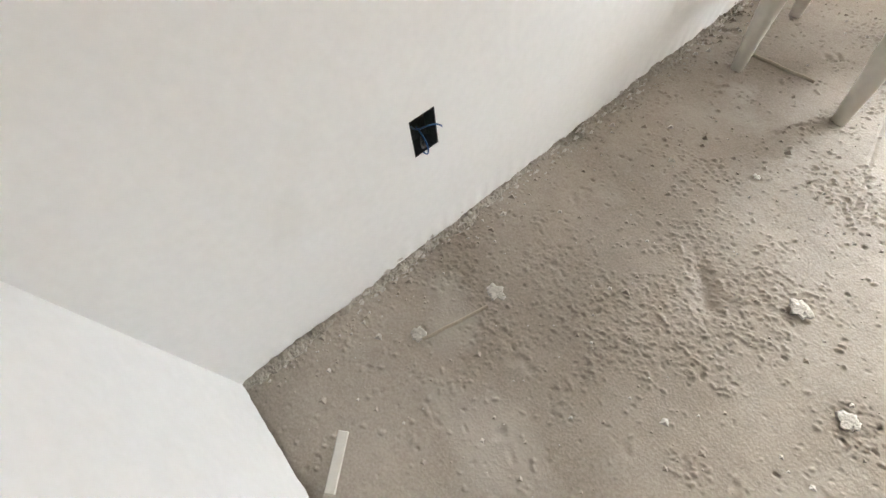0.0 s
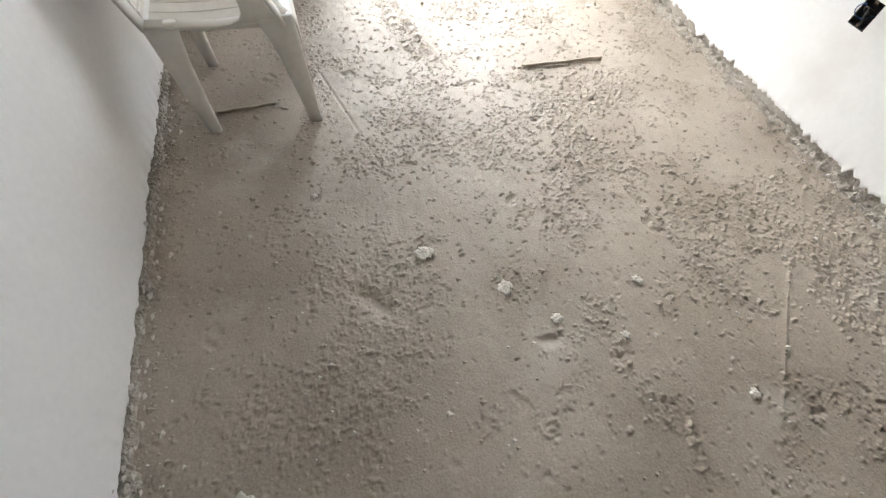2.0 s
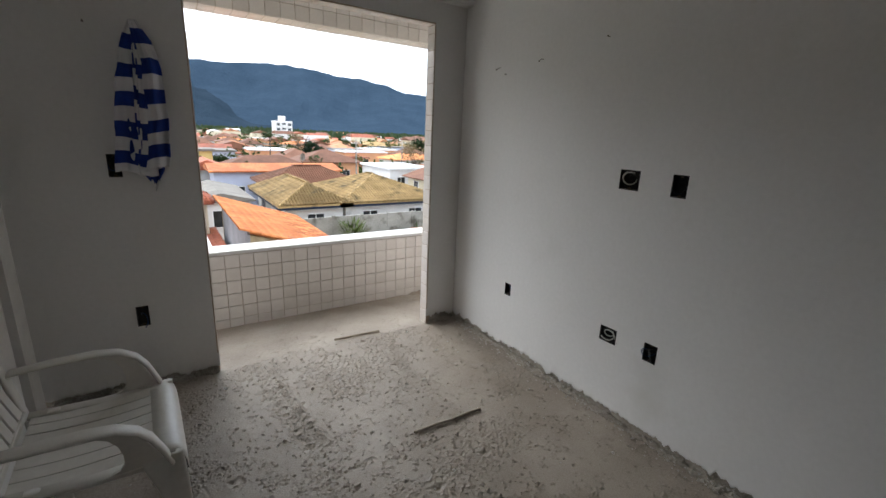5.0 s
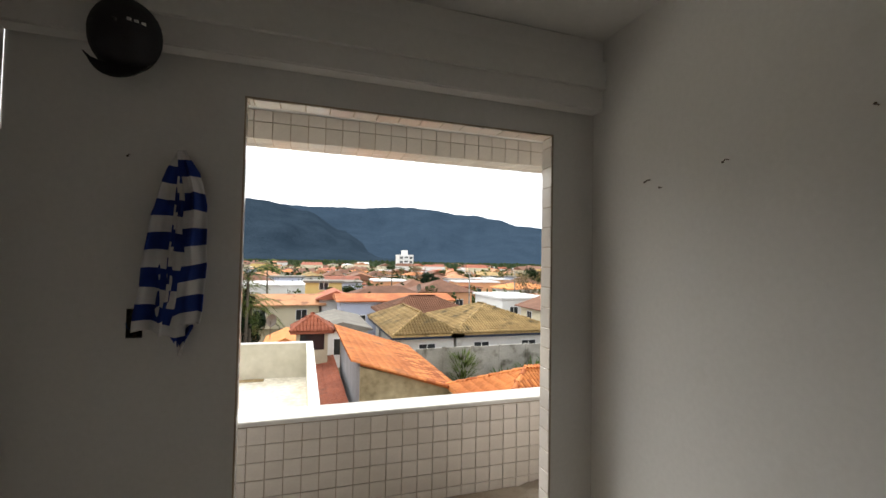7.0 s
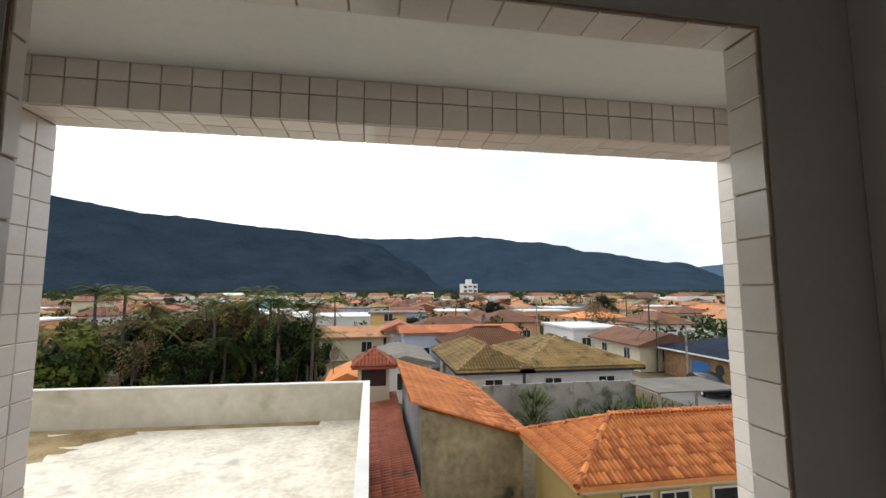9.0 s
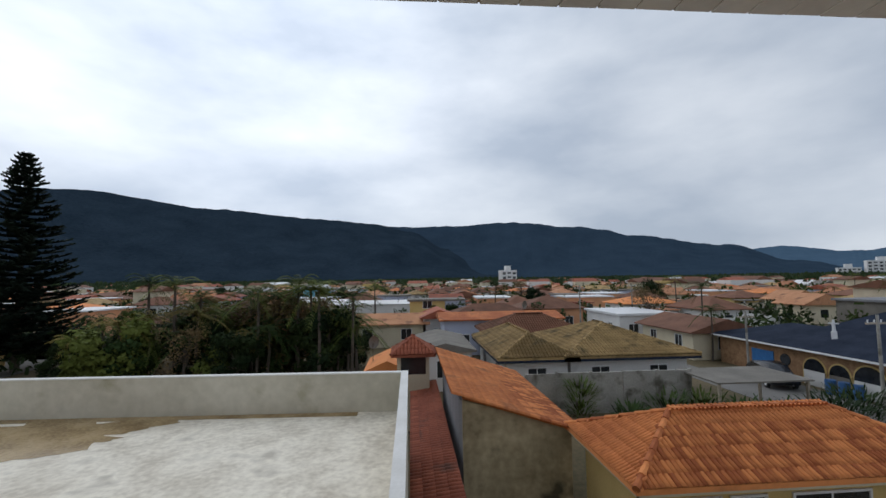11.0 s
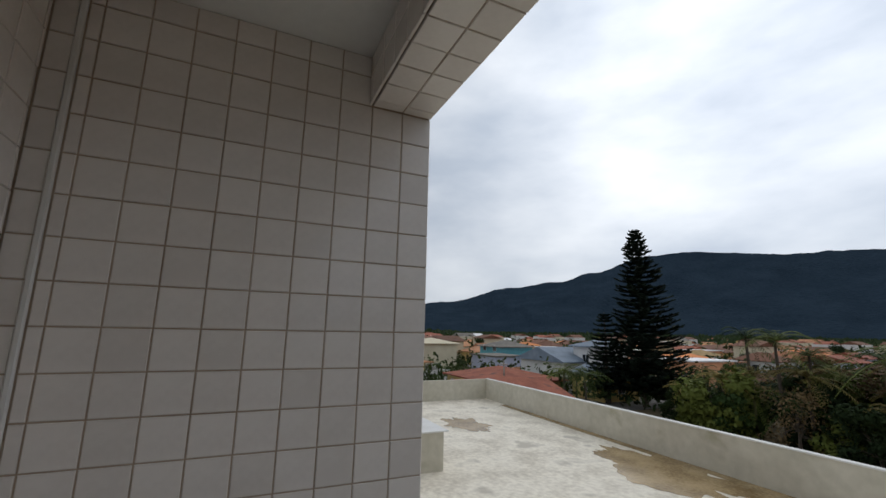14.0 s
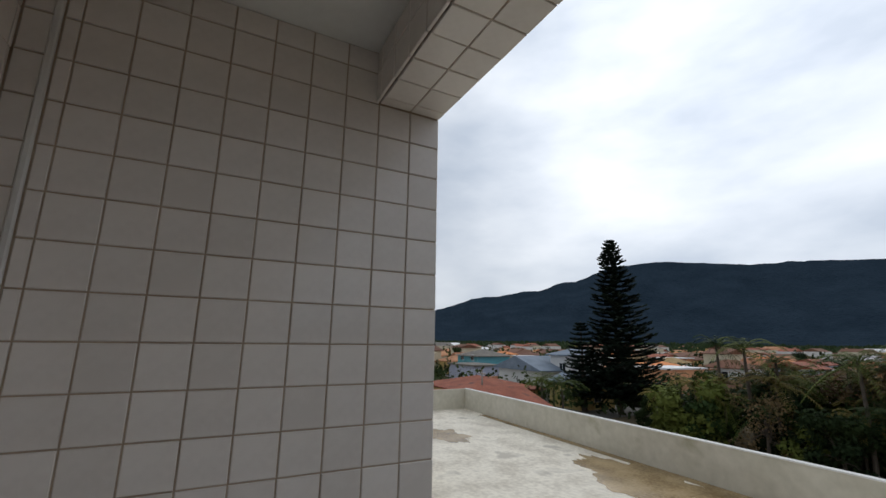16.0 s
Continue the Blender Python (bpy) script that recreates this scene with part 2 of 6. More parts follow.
# the air's blue haze is mixed into these base colours, paler with distance
M["forest"] = material("hazed_mountain_forest", (0.0185, 0.031, 0.0455), (0.030, 0.047, 0.066), 1.0, 0.010, 0.09, 0.8, 12.0, span=(0.40, 0.74), spec=0.0)
M["mid_forest"] = material("hazed_mountain_forest_behind", (0.027, 0.046, 0.070), (0.037, 0.060, 0.088), 1.0, 0.010, 0.09, 0.6, 12.0, span=(0.40, 0.74), spec=0.0)
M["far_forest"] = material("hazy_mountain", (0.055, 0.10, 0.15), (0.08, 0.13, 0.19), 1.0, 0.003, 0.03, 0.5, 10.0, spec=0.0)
M["car_paint"] = material("dark_car_paint", (0.012, 0.014, 0.018), (0.03, 0.033, 0.04), 0.25, 2, 20, 0.0)
M["white_car"] = material("white_car_paint", (0.6, 0.6, 0.6), (0.72, 0.72, 0.72), 0.3, 2, 20, 0.0)
M["rubber"] = material("black_rubber", (0.01, 0.01, 0.01), (0.025, 0.025, 0.025), 0.85)
M["blue_tarp"] = material("blue_plastic_drum", (0.03, 0.09, 0.22), (0.05, 0.14, 0.32), 0.5)


# ---- builders ----
def part(name, bm, mat, parent=None, label="", smooth=False):
    """One mesh object out of a bmesh, under a thing or a part."""
    me = bpy.data.meshes.new(name)
    bm.normal_update()
    bm.to_mesh(me)
    bm.free()
    if smooth:
        me.shade_smooth()
    for m in (mat if isinstance(mat, (list, tuple)) else [mat]):
        me.materials.append(m)
    ob = new(name, me)
    if parent:
        ob.parent = parent
    return tagged(ob, label)


def thing(name, label, category, at=None, group="", kind=""):
    ob = new(name)
    ob.empty_display_size = 0.1
    if at is not None:
        ob.matrix_basis = at
    return tagged(ob, label, category, group, kind)


def box(bm, a, b, m=None, mi=0):
    """An axis-aligned box from corner a to corner b."""
    (x0, y0, z0), (x1, y1, z1) = a, b
    vs = [bm.verts.new((x, y, z)) for z in (z0, z1) for x, y in ((x0, y0), (x1, y0), (x1, y1), (x0, y1))]
    if m is not None:
        for v in vs:
            v.co = m @ v.co
    for f in ((3, 2, 1, 0), (4, 5, 6, 7), (0, 1, 5, 4), (1, 2, 6, 5), (2, 3, 7, 6), (3, 0, 4, 7)):
        bm.faces.new([vs[i] for i in f]).material_index = mi
    return vs


def prism(bm, pts, d, mi=0):
    """A slab: the polygon pts pushed by the vector d."""
    d = Vector(d)
    lo = [bm.verts.new(p) for p in pts]
    hi = [bm.verts.new(Vector(p) + d) for p in pts]
    n = len(pts)
    bm.faces.new(lo[::-1]).material_index = mi
    bm.faces.new(hi).material_index = mi
    for i in range(n):
        bm.faces.new((lo[i], lo[(i + 1) % n], hi[(i + 1) % n], hi[i])).material_index = mi


def tube(bm, pts, r, sides=6, taper=None):
    """A round rod along pts; taper: the radius at its far end."""
    pts = [Vector(p) for p in pts]
    rings = []
    for i, p in enumerate(pts):
        d = (pts[min(i + 1, len(pts) - 1)] - pts[max(i - 1, 0)]).normalized()
        u = d.cross(Vector((0.31, 0.17, 0.93))).normalized()
        v = d.cross(u)
        k = r if taper is None else r + (taper - r) * i / (len(pts) - 1)
        rings.append([bm.verts.new(p + u * k * math.cos(a) + v * k * math.sin(a)) for a in (2 * math.pi * j / sides for j in range(sides))])
    for a, b in zip(rings, rings[1:]):
        for j in range(sides):
            bm.faces.new((a[j], a[(j + 1) % sides], b[(j + 1) % sides], b[j]))
    bm.faces.new(rings[0][::-1])
    bm.faces.new(rings[-1])


def bevelled(bm, w=0.004, seg=1):
    bmesh.ops.bevel(bm, geom=bm.edges[:], offset=w, segments=seg, affect="EDGES")
    return bm


def structure(name, bm, mat, label, category, smooth=False):
    return tagged(part(name, bm, mat, None, label, smooth), category=category, kind="structure")


def boxes(*pairs):
    bm = bmesh.new()
    for a, b in pairs:
        box(bm, a, b)
    return bm


G = -6.0          # street level
XL, XO0, XO1 = -2.47, -1.68, -0.25   # left wall, the opening's two sides
YB = -3.19        # back wall
TOP, SOF = 2.12, 2.185   # opening's head, underside of the balcony's beam
YF, YP, YE = 0.095, 0.87, 1.077  # wall's outer face, parapet's two faces
XE, XR = -2.31, 0.62      # balcony's two ends
YW = 0.042        # outer face of the wall west of the doorway
P = 0.1035        # tile pitch


# ---- the room ----
RIGHT = Matrix(((0, -1, 0, 0), (1, 0, 0, 0), (0, 0, 1, 0), (0, 0, 0, 1)))      # u: +y, n: -x
LEFT = Matrix(((0, 1, 0, XL), (-1, 0, 0, 0), (0, 0, 1, 0), (0, 0, 0, 1)))      # u: -y, n: +x
FRONT = Matrix(((-1, 0, 0, 0), (0, -1, 0, 0), (0, 0, 1, 0), (0, 0, 0, 1)))     # u: -x, n: -y
BACK = Matrix(((1, 0, 0, 0), (0, 1, 0, YB), (0, 0, 1, 0), (0, 0, 0, 1)))       # u: +x, n: +y
CEIL = 2.62


def panel(bm, m, u0, u1, z0, z1, n0, n1, holes=()):
    """A slab from n0 to n1 with rectangular holes (u0, u1, z0, z1) through it."""
    us = sorted({u0, u1, *(h[i] for h in holes for i in (0, 1) if u0 < h[i] < u1)})
    zs = sorted({z0, z1, *(h[i] for h in holes for i in (2, 3) if z0 < h[i] < z1)})
    for a, b in zip(us, us[1:]):
        for c, d in zip(zs, zs[1:]):
            if not any(h[0] < (a + b) / 2 < h[1] and h[2] < (c + d) / 2 < h[3] for h in holes):
                box(bm, (a, n0, c), (b, n1, d), m)


def ragged(bm, m, u0, u1, top, n0, n1, seed, gap=0.042):
    """The lower band of plaster, broken off unevenly a little above the floor."""
    n = max(2, int((u1 - u0) / 0.006))
    rows = []
    for i in range(n + 1):
        u = u0 + (u1 - u0) * i / n
        low = gap + 0.8 * gap * noise.noise((u * 3.1, seed, 0)) + 0.5 * gap * noise.noise((u * 17, seed, 3)) + 0.4 * gap * noise.noise((u * 48, seed, 7))
        low = max(0.004, min(top - 0.005, low))
        push = n1 + 0.004 * noise.noise((u * 23, seed, 11))
        rows.append([bm.verts.new(m @ Vector(c)) for c in ((u, n1, top), (u, push, low + 0.012), (u, push - 0.003, low), (u, n0, low + 0.004))])
    for a, b in zip(rows, rows[1:]):
        for k in range(3):
            bm.faces.new((a[k], a[k + 1], b[k + 1], b[k]))


def wall(name, m, u0, u1, holes, seed, label, thick=0.10, ragged_spans=None, gap=0.042, core_holes=()):
    bm = bmesh.new()
    panel(bm, m, u0, u1, 0.12, CEIL, -0.018, 0.0, holes)
    for a, b in (ragged_spans or [(u0, u1)]):
        ragged(bm, m, a, b, 0.12, -0.018, 0.0, seed, gap)
    w = structure(name, bm, M["plaster"], label, "wall")
    bm = bmesh.new()
    panel(bm, m, u0, u1, -0.05, CEIL, -thick, -0.0185, [*holes, *core_holes])
    part("mortar_core", bm, M["mortar"], w, "raw grey mortar showing at the broken foot")
    return w


right_boxes = [(-1.449, -1.345, 1.203, 1.297), (-1.672, -1.603, 1.198, 1.296), (-1.455, -1.357, 0.412, 0.494), (-1.672, -1.605, 0.41, 0.502), (-0.655, -0.597, 0.405, 0.487)]
front_boxes = [(2.016, 2.07, 1.158, 1.268), (1.990, 2.046, 0.366, 0.478)]
bw_boxes = [(1.895, 1.953, 1.795, 1.895)]
left_boxes = [(2.462, 2.532, 0.395, 0.505)]
opening = (-XO1 - 0.010, -XO0 + 0.010, -1.0, TOP + 0.010)
wall("wall_east", RIGHT, -2.95, -0.002, right_boxes, 1.0, "white painted wall with broken plaster along the floor", 0.14, None, 0.052)
wall("wall_west", LEFT, 0.002, -YB, left_boxes, 5.0, "white painted wall with broken plaster along the floor", 0.14, None, 0.022)
wall("wall_south", BACK, XL - 0.14, -1.5, [], 9.0, "plain white painted wall", 0.14, None, 0.012)
wall("wall_north", FRONT, 0.0, -XL, [opening, *front_boxes], 13.0, "white wall with a wide open balcony doorway", 0.030, [(0.0, -XO1), (-XO0, -XL)], 0.042, bw_boxes)
structure("ceiling", boxes(((XL - 0.14, YB - 0.14, CEIL), (0.14, YF, CEIL + 0.16))), M["ceiling"], "white painted room ceiling", "ceiling")
structure("beam", bevelled(boxes(((XL + 0.001, -0.085, 2.255), (-0.001, -0.001, CEIL - 0.001))), 0.006, 2), M["plaster"], "white painted beam above the balcony doorway", "beam")


# an unseen unlit hall added at the room's open back to swallow bounced light
structure("hall_floor", boxes(((-1.64, -6.64, -0.2), (2.34, YB - 0.011, -0.004)), ((0.011, YB - 0.010, -0.2), (2.34, -2.81, -0.004))), M["screed"], "bare screed floor of the unseen hall added behind", "floor")
structure("hall_ceiling", boxes(((-1.64, -6.64, CEIL), (2.34, YB - 0.141, CEIL + 0.16)), ((0.141, YB - 0.140, CEIL), (2.34, -2.81, CEIL + 0.16))), M["ceiling"], "painted ceiling of the unseen added hall", "ceiling")
for k_, a_, b_ in (("west", (-1.64, -6.5, 0.0), (-1.5, YB - 0.141, CEIL)), ("south", (-1.64, -6.64, 0.0), (2.34, -6.501, CEIL)), ("east", (2.2, -6.5, 0.0), (2.34, -2.81, CEIL)), ("north", (0.141, -2.95, 0.0), (2.199, -2.81, CEIL))):
    structure("hall_wall_" + k_, boxes((a_, b_)), M["mortar"], "bare mortar wall of the unseen hall added against bounced light", "wall")


def rough(x, y):
    """Broad relief of the trowelled screed, with shallow pits."""
    h = 0.006 * noise.noise((x * 1.3, y * 1.3, 2)) + 0.0030 * noise.noise((x * 6, y * 6, 5)) + 0.0008 * noise.noise((x * 26, y * 26, 15))
    pit = noise.noise((x * 9, y * 11, 51)) + 0.3 * noise.noise((x * 30, y * 30, 7))
    if pit > 0.55:
        h -= 0.028 * (pit - 0.55)
    return h


def grains(x0, x1, y0, y1, nx, ny, seed):
    """Trodden grains, flakes and small pits in patches, as a height field."""
    rng = np.random.default_rng(seed)
    h = np.zeros((ny + 1, nx + 1))
    sx, sy = (x1 - x0) / nx, (y1 - y0) / ny
    want = int(36000 * (x1 - x0) * (y1 - y0))
    for _ in range(want):
        x, y = rng.uniform(x0, x1), rng.uniform(y0, y1)
        worn = noise.noise((x * 1.7, y * 1.7, 21)) + 0.8 * noise.noise((x * 5.0, y * 5.0, 8)) + 0.5 * noise.noise((x * 14, y * 14, 18)) + 0.10 * min(1.0, (x + 1.7) * 1.5)
        track = math.exp(-((x + 1.42 + 0.12 * (y + 0.6)) / 0.05) ** 2) if -1.0 < y < -0.2 else 0.0
        if rng.random() > max(0.02, min(1.0, worn * 1.7 - 0.06), track):
            continue
        size = 0.6 + 0.9 * rng.random() ** 2.2
        a, b = size * rng.uniform(0.0042, 0.0080), size * rng.uniform(0.0026, 0.0046)
        if rng.random() < 0.02:
            a, b = a * 1.9, b * 1.5
        lift = size * rng.uniform(0.0018, 0.0050) * (1 if rng.random() < 0.62 else -0.9)
        c, s_ = math.cos(t_ := rng.normal(0.25, 0.75)), math.sin(t_)
        i0, i1 = max(0, int((x - a - x0) / sx)), min(nx, int((x + a - x0) / sx) + 1)
        j0, j1 = max(0, int((y - a - y0) / sy)), min(ny, int((y + a - y0) / sy) + 1)
        gx, gy = np.meshgrid(x0 + np.arange(i0, i1 + 1) * sx - x, y0 + np.arange(j0, j1 + 1) * sy - y)
        q = ((gx * c + gy * s_) / a) ** 2 + ((gy * c - gx * s_) / b) ** 2
        k = np.clip(2.4 - 2.4 * q, 0, 1)
        cut = h[j0:j1 + 1, i0:i1 + 1]
        h[j0:j1 + 1, i0:i1 + 1] = np.maximum(cut, lift * k) if lift > 0 else np.minimum(cut, lift * k)
    return h


def furrow(x, y, a, b, w, deep):
    """Depth of a scratched line from a to b."""
    ax, ay = a
    bx, by = b
    dx, dy = bx - ax, by - ay
    t = max(0.0, min(1.0, ((x - ax) * dx + (y - ay) * dy) / (dx * dx + dy * dy)))
    d = math.hypot(x - ax - t * dx, y - ay - t * dy)
    return deep * math.exp(-(d / w) ** 2)


def floor_mesh(x0, x1, y0, y1, step):
    nx, ny = int((x1 - x0) / step), int((y1 - y0) / step)
    verts, faces = [], []
    grit = grains(x0, x1, y0, y1, nx, ny, 7)
    for j in range(ny + 1):
        y = y0 + (y1 - y0) * j / ny
        for i in range(nx + 1):
            x = x0 + (x1 - x0) * i / nx
            z = rough(x, y) - 0.004 + grit[j, i]
            z -= furrow(x, y, (-1.93, -0.60), (-1.69, -1.55), 0.005, 0.002)
            z += furrow(x, y, (-0.43, -2.25), (-0.84, -2.70), 0.006, 0.0025)
            z -= furrow(x, y, (-1.50, -0.35), (-1.42, -0.90), 0.035, 0.010) * (1 + noise.noise((x * 20, y * 20, 4)))
            z += furrow(x, y, (-1.42, -0.30), (-1.33, -0.92), 0.02, 0.010) * (1 + noise.noise((x * 25, y * 25, 4)))
            z -= furrow(x, y, (-1.86, -2.03), (-1.80, -2.10), 0.03, 0.014)
            z += 0.012 * max(0.0, 1 - min(-x, x - XL) / 0.09) * (0.5 + noise.noise((x * 12, y * 12, 6)))
            if y > 0.0:
                z -= 0.105 * min(1.0, y / 0.86)
            verts.append((x, y, z))
    for j in range(ny):
        for i in range(nx):
            a = j * (nx + 1) + i
            faces.append((a, a + 1, a + nx + 2, a + nx + 1))
    return verts, faces


def sheet(name, verts, faces, mat, label, category, kind="structure", smooth=True):
    me = bpy.data.meshes.new(name)
    me.from_pydata(verts, [], faces)
    if smooth:
        me.shade_smooth()
    me.materials.append(mat)
    return tagged(new(name, me), label, category, kind=kind)


sheet("floor", *floor_mesh(XL - 0.01, 0.01, YB - 0.01, -0.0005, 0.0036), M["screed"], "rough grey-brown unfinished screed floor with scratches", "floor")
sheet("balcony_floor", *floor_mesh(XE - 0.01, XR + 0.01, 0.0, YP + 0.01, 0.0065), M["screed"], "dusty rough screed of the balcony", "floor")
structure("slab", boxes(((XL - 0.14, YB - 0.14, -0.20), (XR + 0.15, YF, -0.05)), ((XE - 0.15, YF, -0.28), (XR + 0.15, YE - 0.012, -0.135))), M["mortar"], "concrete floor slab", "slab")

def lip(name, m, u0, u1, seed, wide, label):
    """A crumbling lip of mortar along the foot of a wall."""
    n = int((u1 - u0) / 0.007)
    verts, faces = [], []
    for i in range(n + 1):
        u = u0 + (u1 - u0) * i / n
        w = wide * (0.55 + 0.75 * noise.noise((u * 4, seed, 1)) + 0.5 * noise.noise((u * 19, seed, 2)) + 0.3 * noise.noise((u * 60, seed, 3)))
        w = max(0.004, w)
        h = 0.016 + 0.014 * noise.noise((u * 7, seed, 5)) + 0.010 * noise.noise((u * 40, seed, 6))
        for k, q in ((-0.02, 1.0), (0.0, 1.0), (0.3, 0.95), (0.6, 0.75), (0.9, 0.45), (1.0, 0.0)):
            z = h * q * (1 + 0.6 * noise.noise((u * 90, k * 5, seed))) + (-0.006 if k == 1.0 else 0)
            verts.append(tuple(m @ Vector((u + 0.004 * noise.noise((u * 80, k * 9, seed)), w * k if k > 0 else k, z))))
    for i in range(n):
        for k in range(5):
            a = i * 6 + k
            faces.append((a, a + 1, a + 7, a + 6))
    me = bpy.data.meshes.new(name)
    me.from_pydata(verts, [], faces)
    me.materials.append(M["mortar"])
    return tagged(new(name, me), label, "trim", kind="structure")


lip("mortar_trim", RIGHT, YB, -0.01, 3.3, 0.040, "crumbling mortar lip at the foot of the wall")
lip("mortar_trim", LEFT, 0.01, -YB, 6.1, 0.034, "crumbling mortar lip at the foot of the wall")
lip("mortar_trim", FRONT, -XO0 + 0.01, -XL, 9.7, 0.030, "crumbling mortar lip at the foot of the wall")
lip("mortar_trim", FRONT, 0.0, -XO1 - 0.012, 12.7, 0.026, "crumbling mortar lip at the foot of the wall")

# ---- the balcony ----
def tile_mesh(w, h, d=0.008):
    bm = bmesh.new()
    box(bm, (-w / 2, 0, -h / 2), (w / 2, d, h / 2))
    top = [e for e in bm.edges if all(v.co.y > d / 2 for v in e.verts)]
    bmesh.ops.bevel(bm, geom=top, offset=0.0018, segments=1, affect="EDGES")
    me = bpy.data.meshes.new("tile")
    bm.to_mesh(me)
    bm.free()
    me.materials.append(M["tile"])
    return me


TILES = {}
tile_rng = random.Random(5)


def tile_field(parent, origin, u, n, lu, lv, v=(0, 0, 1), u_first=None, v_first=None, holes=()):
    """Glazed tiles over a rectangle of lu by lv, on the side n; u_first, v_first: width of the first cut course."""
    o, u, n, v = Vector(origin), Vector(u), Vector(n), Vector(v)

    def cuts(length, first):
        c = [0.0]
        if first:
            c.append(first)
        while c[-1] + P < length - 0.012:
            c.append(c[-1] + P)
        c.append(length)
        return c
    cu, cv = cuts(lu, u_first), cuts(lv, v_first)
    for a, b in zip(cu, cu[1:]):
        for c, d in zip(cv, cv[1:]):
            if any(h[0] < (a + b) / 2 < h[1] and h[2] < (c + d) / 2 < h[3] for h in holes):
                continue
            w, h = round(b - a - 0.0038, 4), round(d - c - 0.0038, 4)
            if w < 0.01 or h < 0.01:
                continue
            key = (w, h)
            if key not in TILES:
                TILES[key] = tile_mesh(w, h)
            ob = new("tile", TILES[key])
            z = u.cross(n)
            sgn = 1 if z.dot(v) > 0 else -1
            rot = Matrix((u * sgn, n, v)).transposed().to_4x4()
            ang = [radians(tile_rng.uniform(-0.5, 0.5)) for _ in range(2)]
            off = n * tile_rng.uniform(-0.0012, 0.0006)
            ob.matrix_basis = Matrix.Translation(o + u * (a + b) / 2 + v * (c + d) / 2 + off) @ rot @ pose(0, 0, 0, math.degrees(ang[0]), 0, math.degrees(ang[1]))
            ob.parent = parent


BC = 2.362        # balcony ceiling
T = 0.004         # tile face above the bed
BF = -0.13        # parapet's foot
CAPZ = 0.475      # top of the parapet's tiles
parapet = structure("parapet", boxes(((XE - 0.14, YP + T, BF - 0.1), (XR + 0.14, YE - T, CAPZ))), M["grout"], "low tiled balcony parapet with a bright coping", "parapet")
coping_bm = boxes(((XE + 0.002, YP - 0.004, CAPZ + 0.001), (XR - 0.002, YE + 0.01, CAPZ + 0.028)))
coping = part("coping", bevelled(coping_bm, 0.005, 2), M["white_cap"], parapet, "bright white coping")
end_w = structure("balcony_wall_west", boxes(((XE - 0.13, YW - 0.004, -0.4), (XE - T, YE - T, BC + 0.2))), M["grout"], "white tiled end wall of the balcony", "wall")
end_e = structure("balcony_wall_east", boxes(((XR + T, YF - 0.004, -0.4), (XR + 0.13, YE - T, BC + 0.2))), M["grout"], "white tiled end wall of the balcony", "wall")
bm = bmesh.new()
panel(bm, FRONT, -XR, -XO0 + 0.010, -0.15, BC + 0.25, -YF + T, -0.0305, [opening])
panel(bm, FRONT, -XO0 + 0.0101, -XE, -0.15, BC + 0.25, -YW + T, -0.0305, [*bw_boxes, *front_boxes])
facade = structure("balcony_wall_south", bm, M["grout_pale"], "white tiled outer wall around the doorway", "wall")
bm = boxes(((XR + 0.13, YF - 0.35, -9), (9, YF - 0.2, 9)), ((-14, YF - 0.35, -9), (XE - 0.13, YF - 0.2, 9)), ((XL - 0.3, YF - 0.34, 3.0), (XR + 0.3, YF - 0.2, 9)), ((XL - 0.3, YF - 0.34, -9), (XR + 0.3, YF - 0.2, -0.3)))
structure("building_front", bm, M["white_wall"], "pale rendered front of the apartment building", "wall")
lintel = structure("balcony_beam", boxes(((XE - 0.13, YP + T, SOF + T), (XR + 0.13, YE - T, BC + 0.3))), M["grout"], "white tiled beam above the balcony", "beam")
structure("balcony_ceiling", boxes(((XE - 0.13, YF - 0.2, BC), (XR + 0.13, YP + T - 0.001, BC + 0.14))), M["ceiling"], "white painted balcony ceiling", "ceiling")
bm = boxes(((XO0 - 0.010, 0.0025, -0.1), (XO0 - T, YW - T, TOP + 0.03)), ((XO1 + T, 0.0025, -0.1), (XO1 + 0.03, YF - T, TOP + 0.03)), ((XO0 - T, 0.0025, TOP + T), (XO1 + T, YF - T, TOP + 0.03)))
reveal = structure("doorway_reveal", bm, M["grout"], "tiled reveal of the balcony doorway", "reveal")
# a bright trim strip near the corner of the end wall
pier = structure("corner_trim", bevelled(boxes(((XE - 0.004, 0.098, -0.12), (XE + 0.010, 0.112, BC))), 0.003), M["white_cap"], "narrow pale trim strip on the tiled end wall", "trim")

tile_field(parapet, (XE, YP + T - 0.008, CAPZ), (1, 0, 0), (0, -1, 0), XR - XE, CAPZ - BF, (0, 0, -1), u_first=0.06)
W9 = YE - 0.114
tile_field(end_w, (XE - 0.008, 0.097, SOF), (0, -1, 0), (1, 0, 0), 0.097 - YW, SOF + 0.13, (0, 0, -1))
tile_field(end_w, (XE - 0.008, 0.097, SOF), (0, -1, 0), (1, 0, 0), 0.097 - YW, BC - SOF, (0, 0, 1))
tile_field(end_w, (XE - 0.008, YE, SOF), (0, -1, 0), (1, 0, 0), W9, SOF + 0.13, (0, 0, -1))
tile_field(end_w, (XE - 0.008, YP, SOF), (0, -1, 0), (1, 0, 0), YP - 0.114, BC - SOF, (0, 0, 1))
tile_field(end_e, (XR + 0.008, YE, SOF), (0, -1, 0), (-1, 0, 0), YE - YF, SOF + 0.13, (0, 0, -1))
tile_field(lintel, (XE, YP + T - 0.008, SOF), (1, 0, 0), (0, -1, 0), XR - XE, BC - SOF, (0, 0, 1), u_first=0.045)
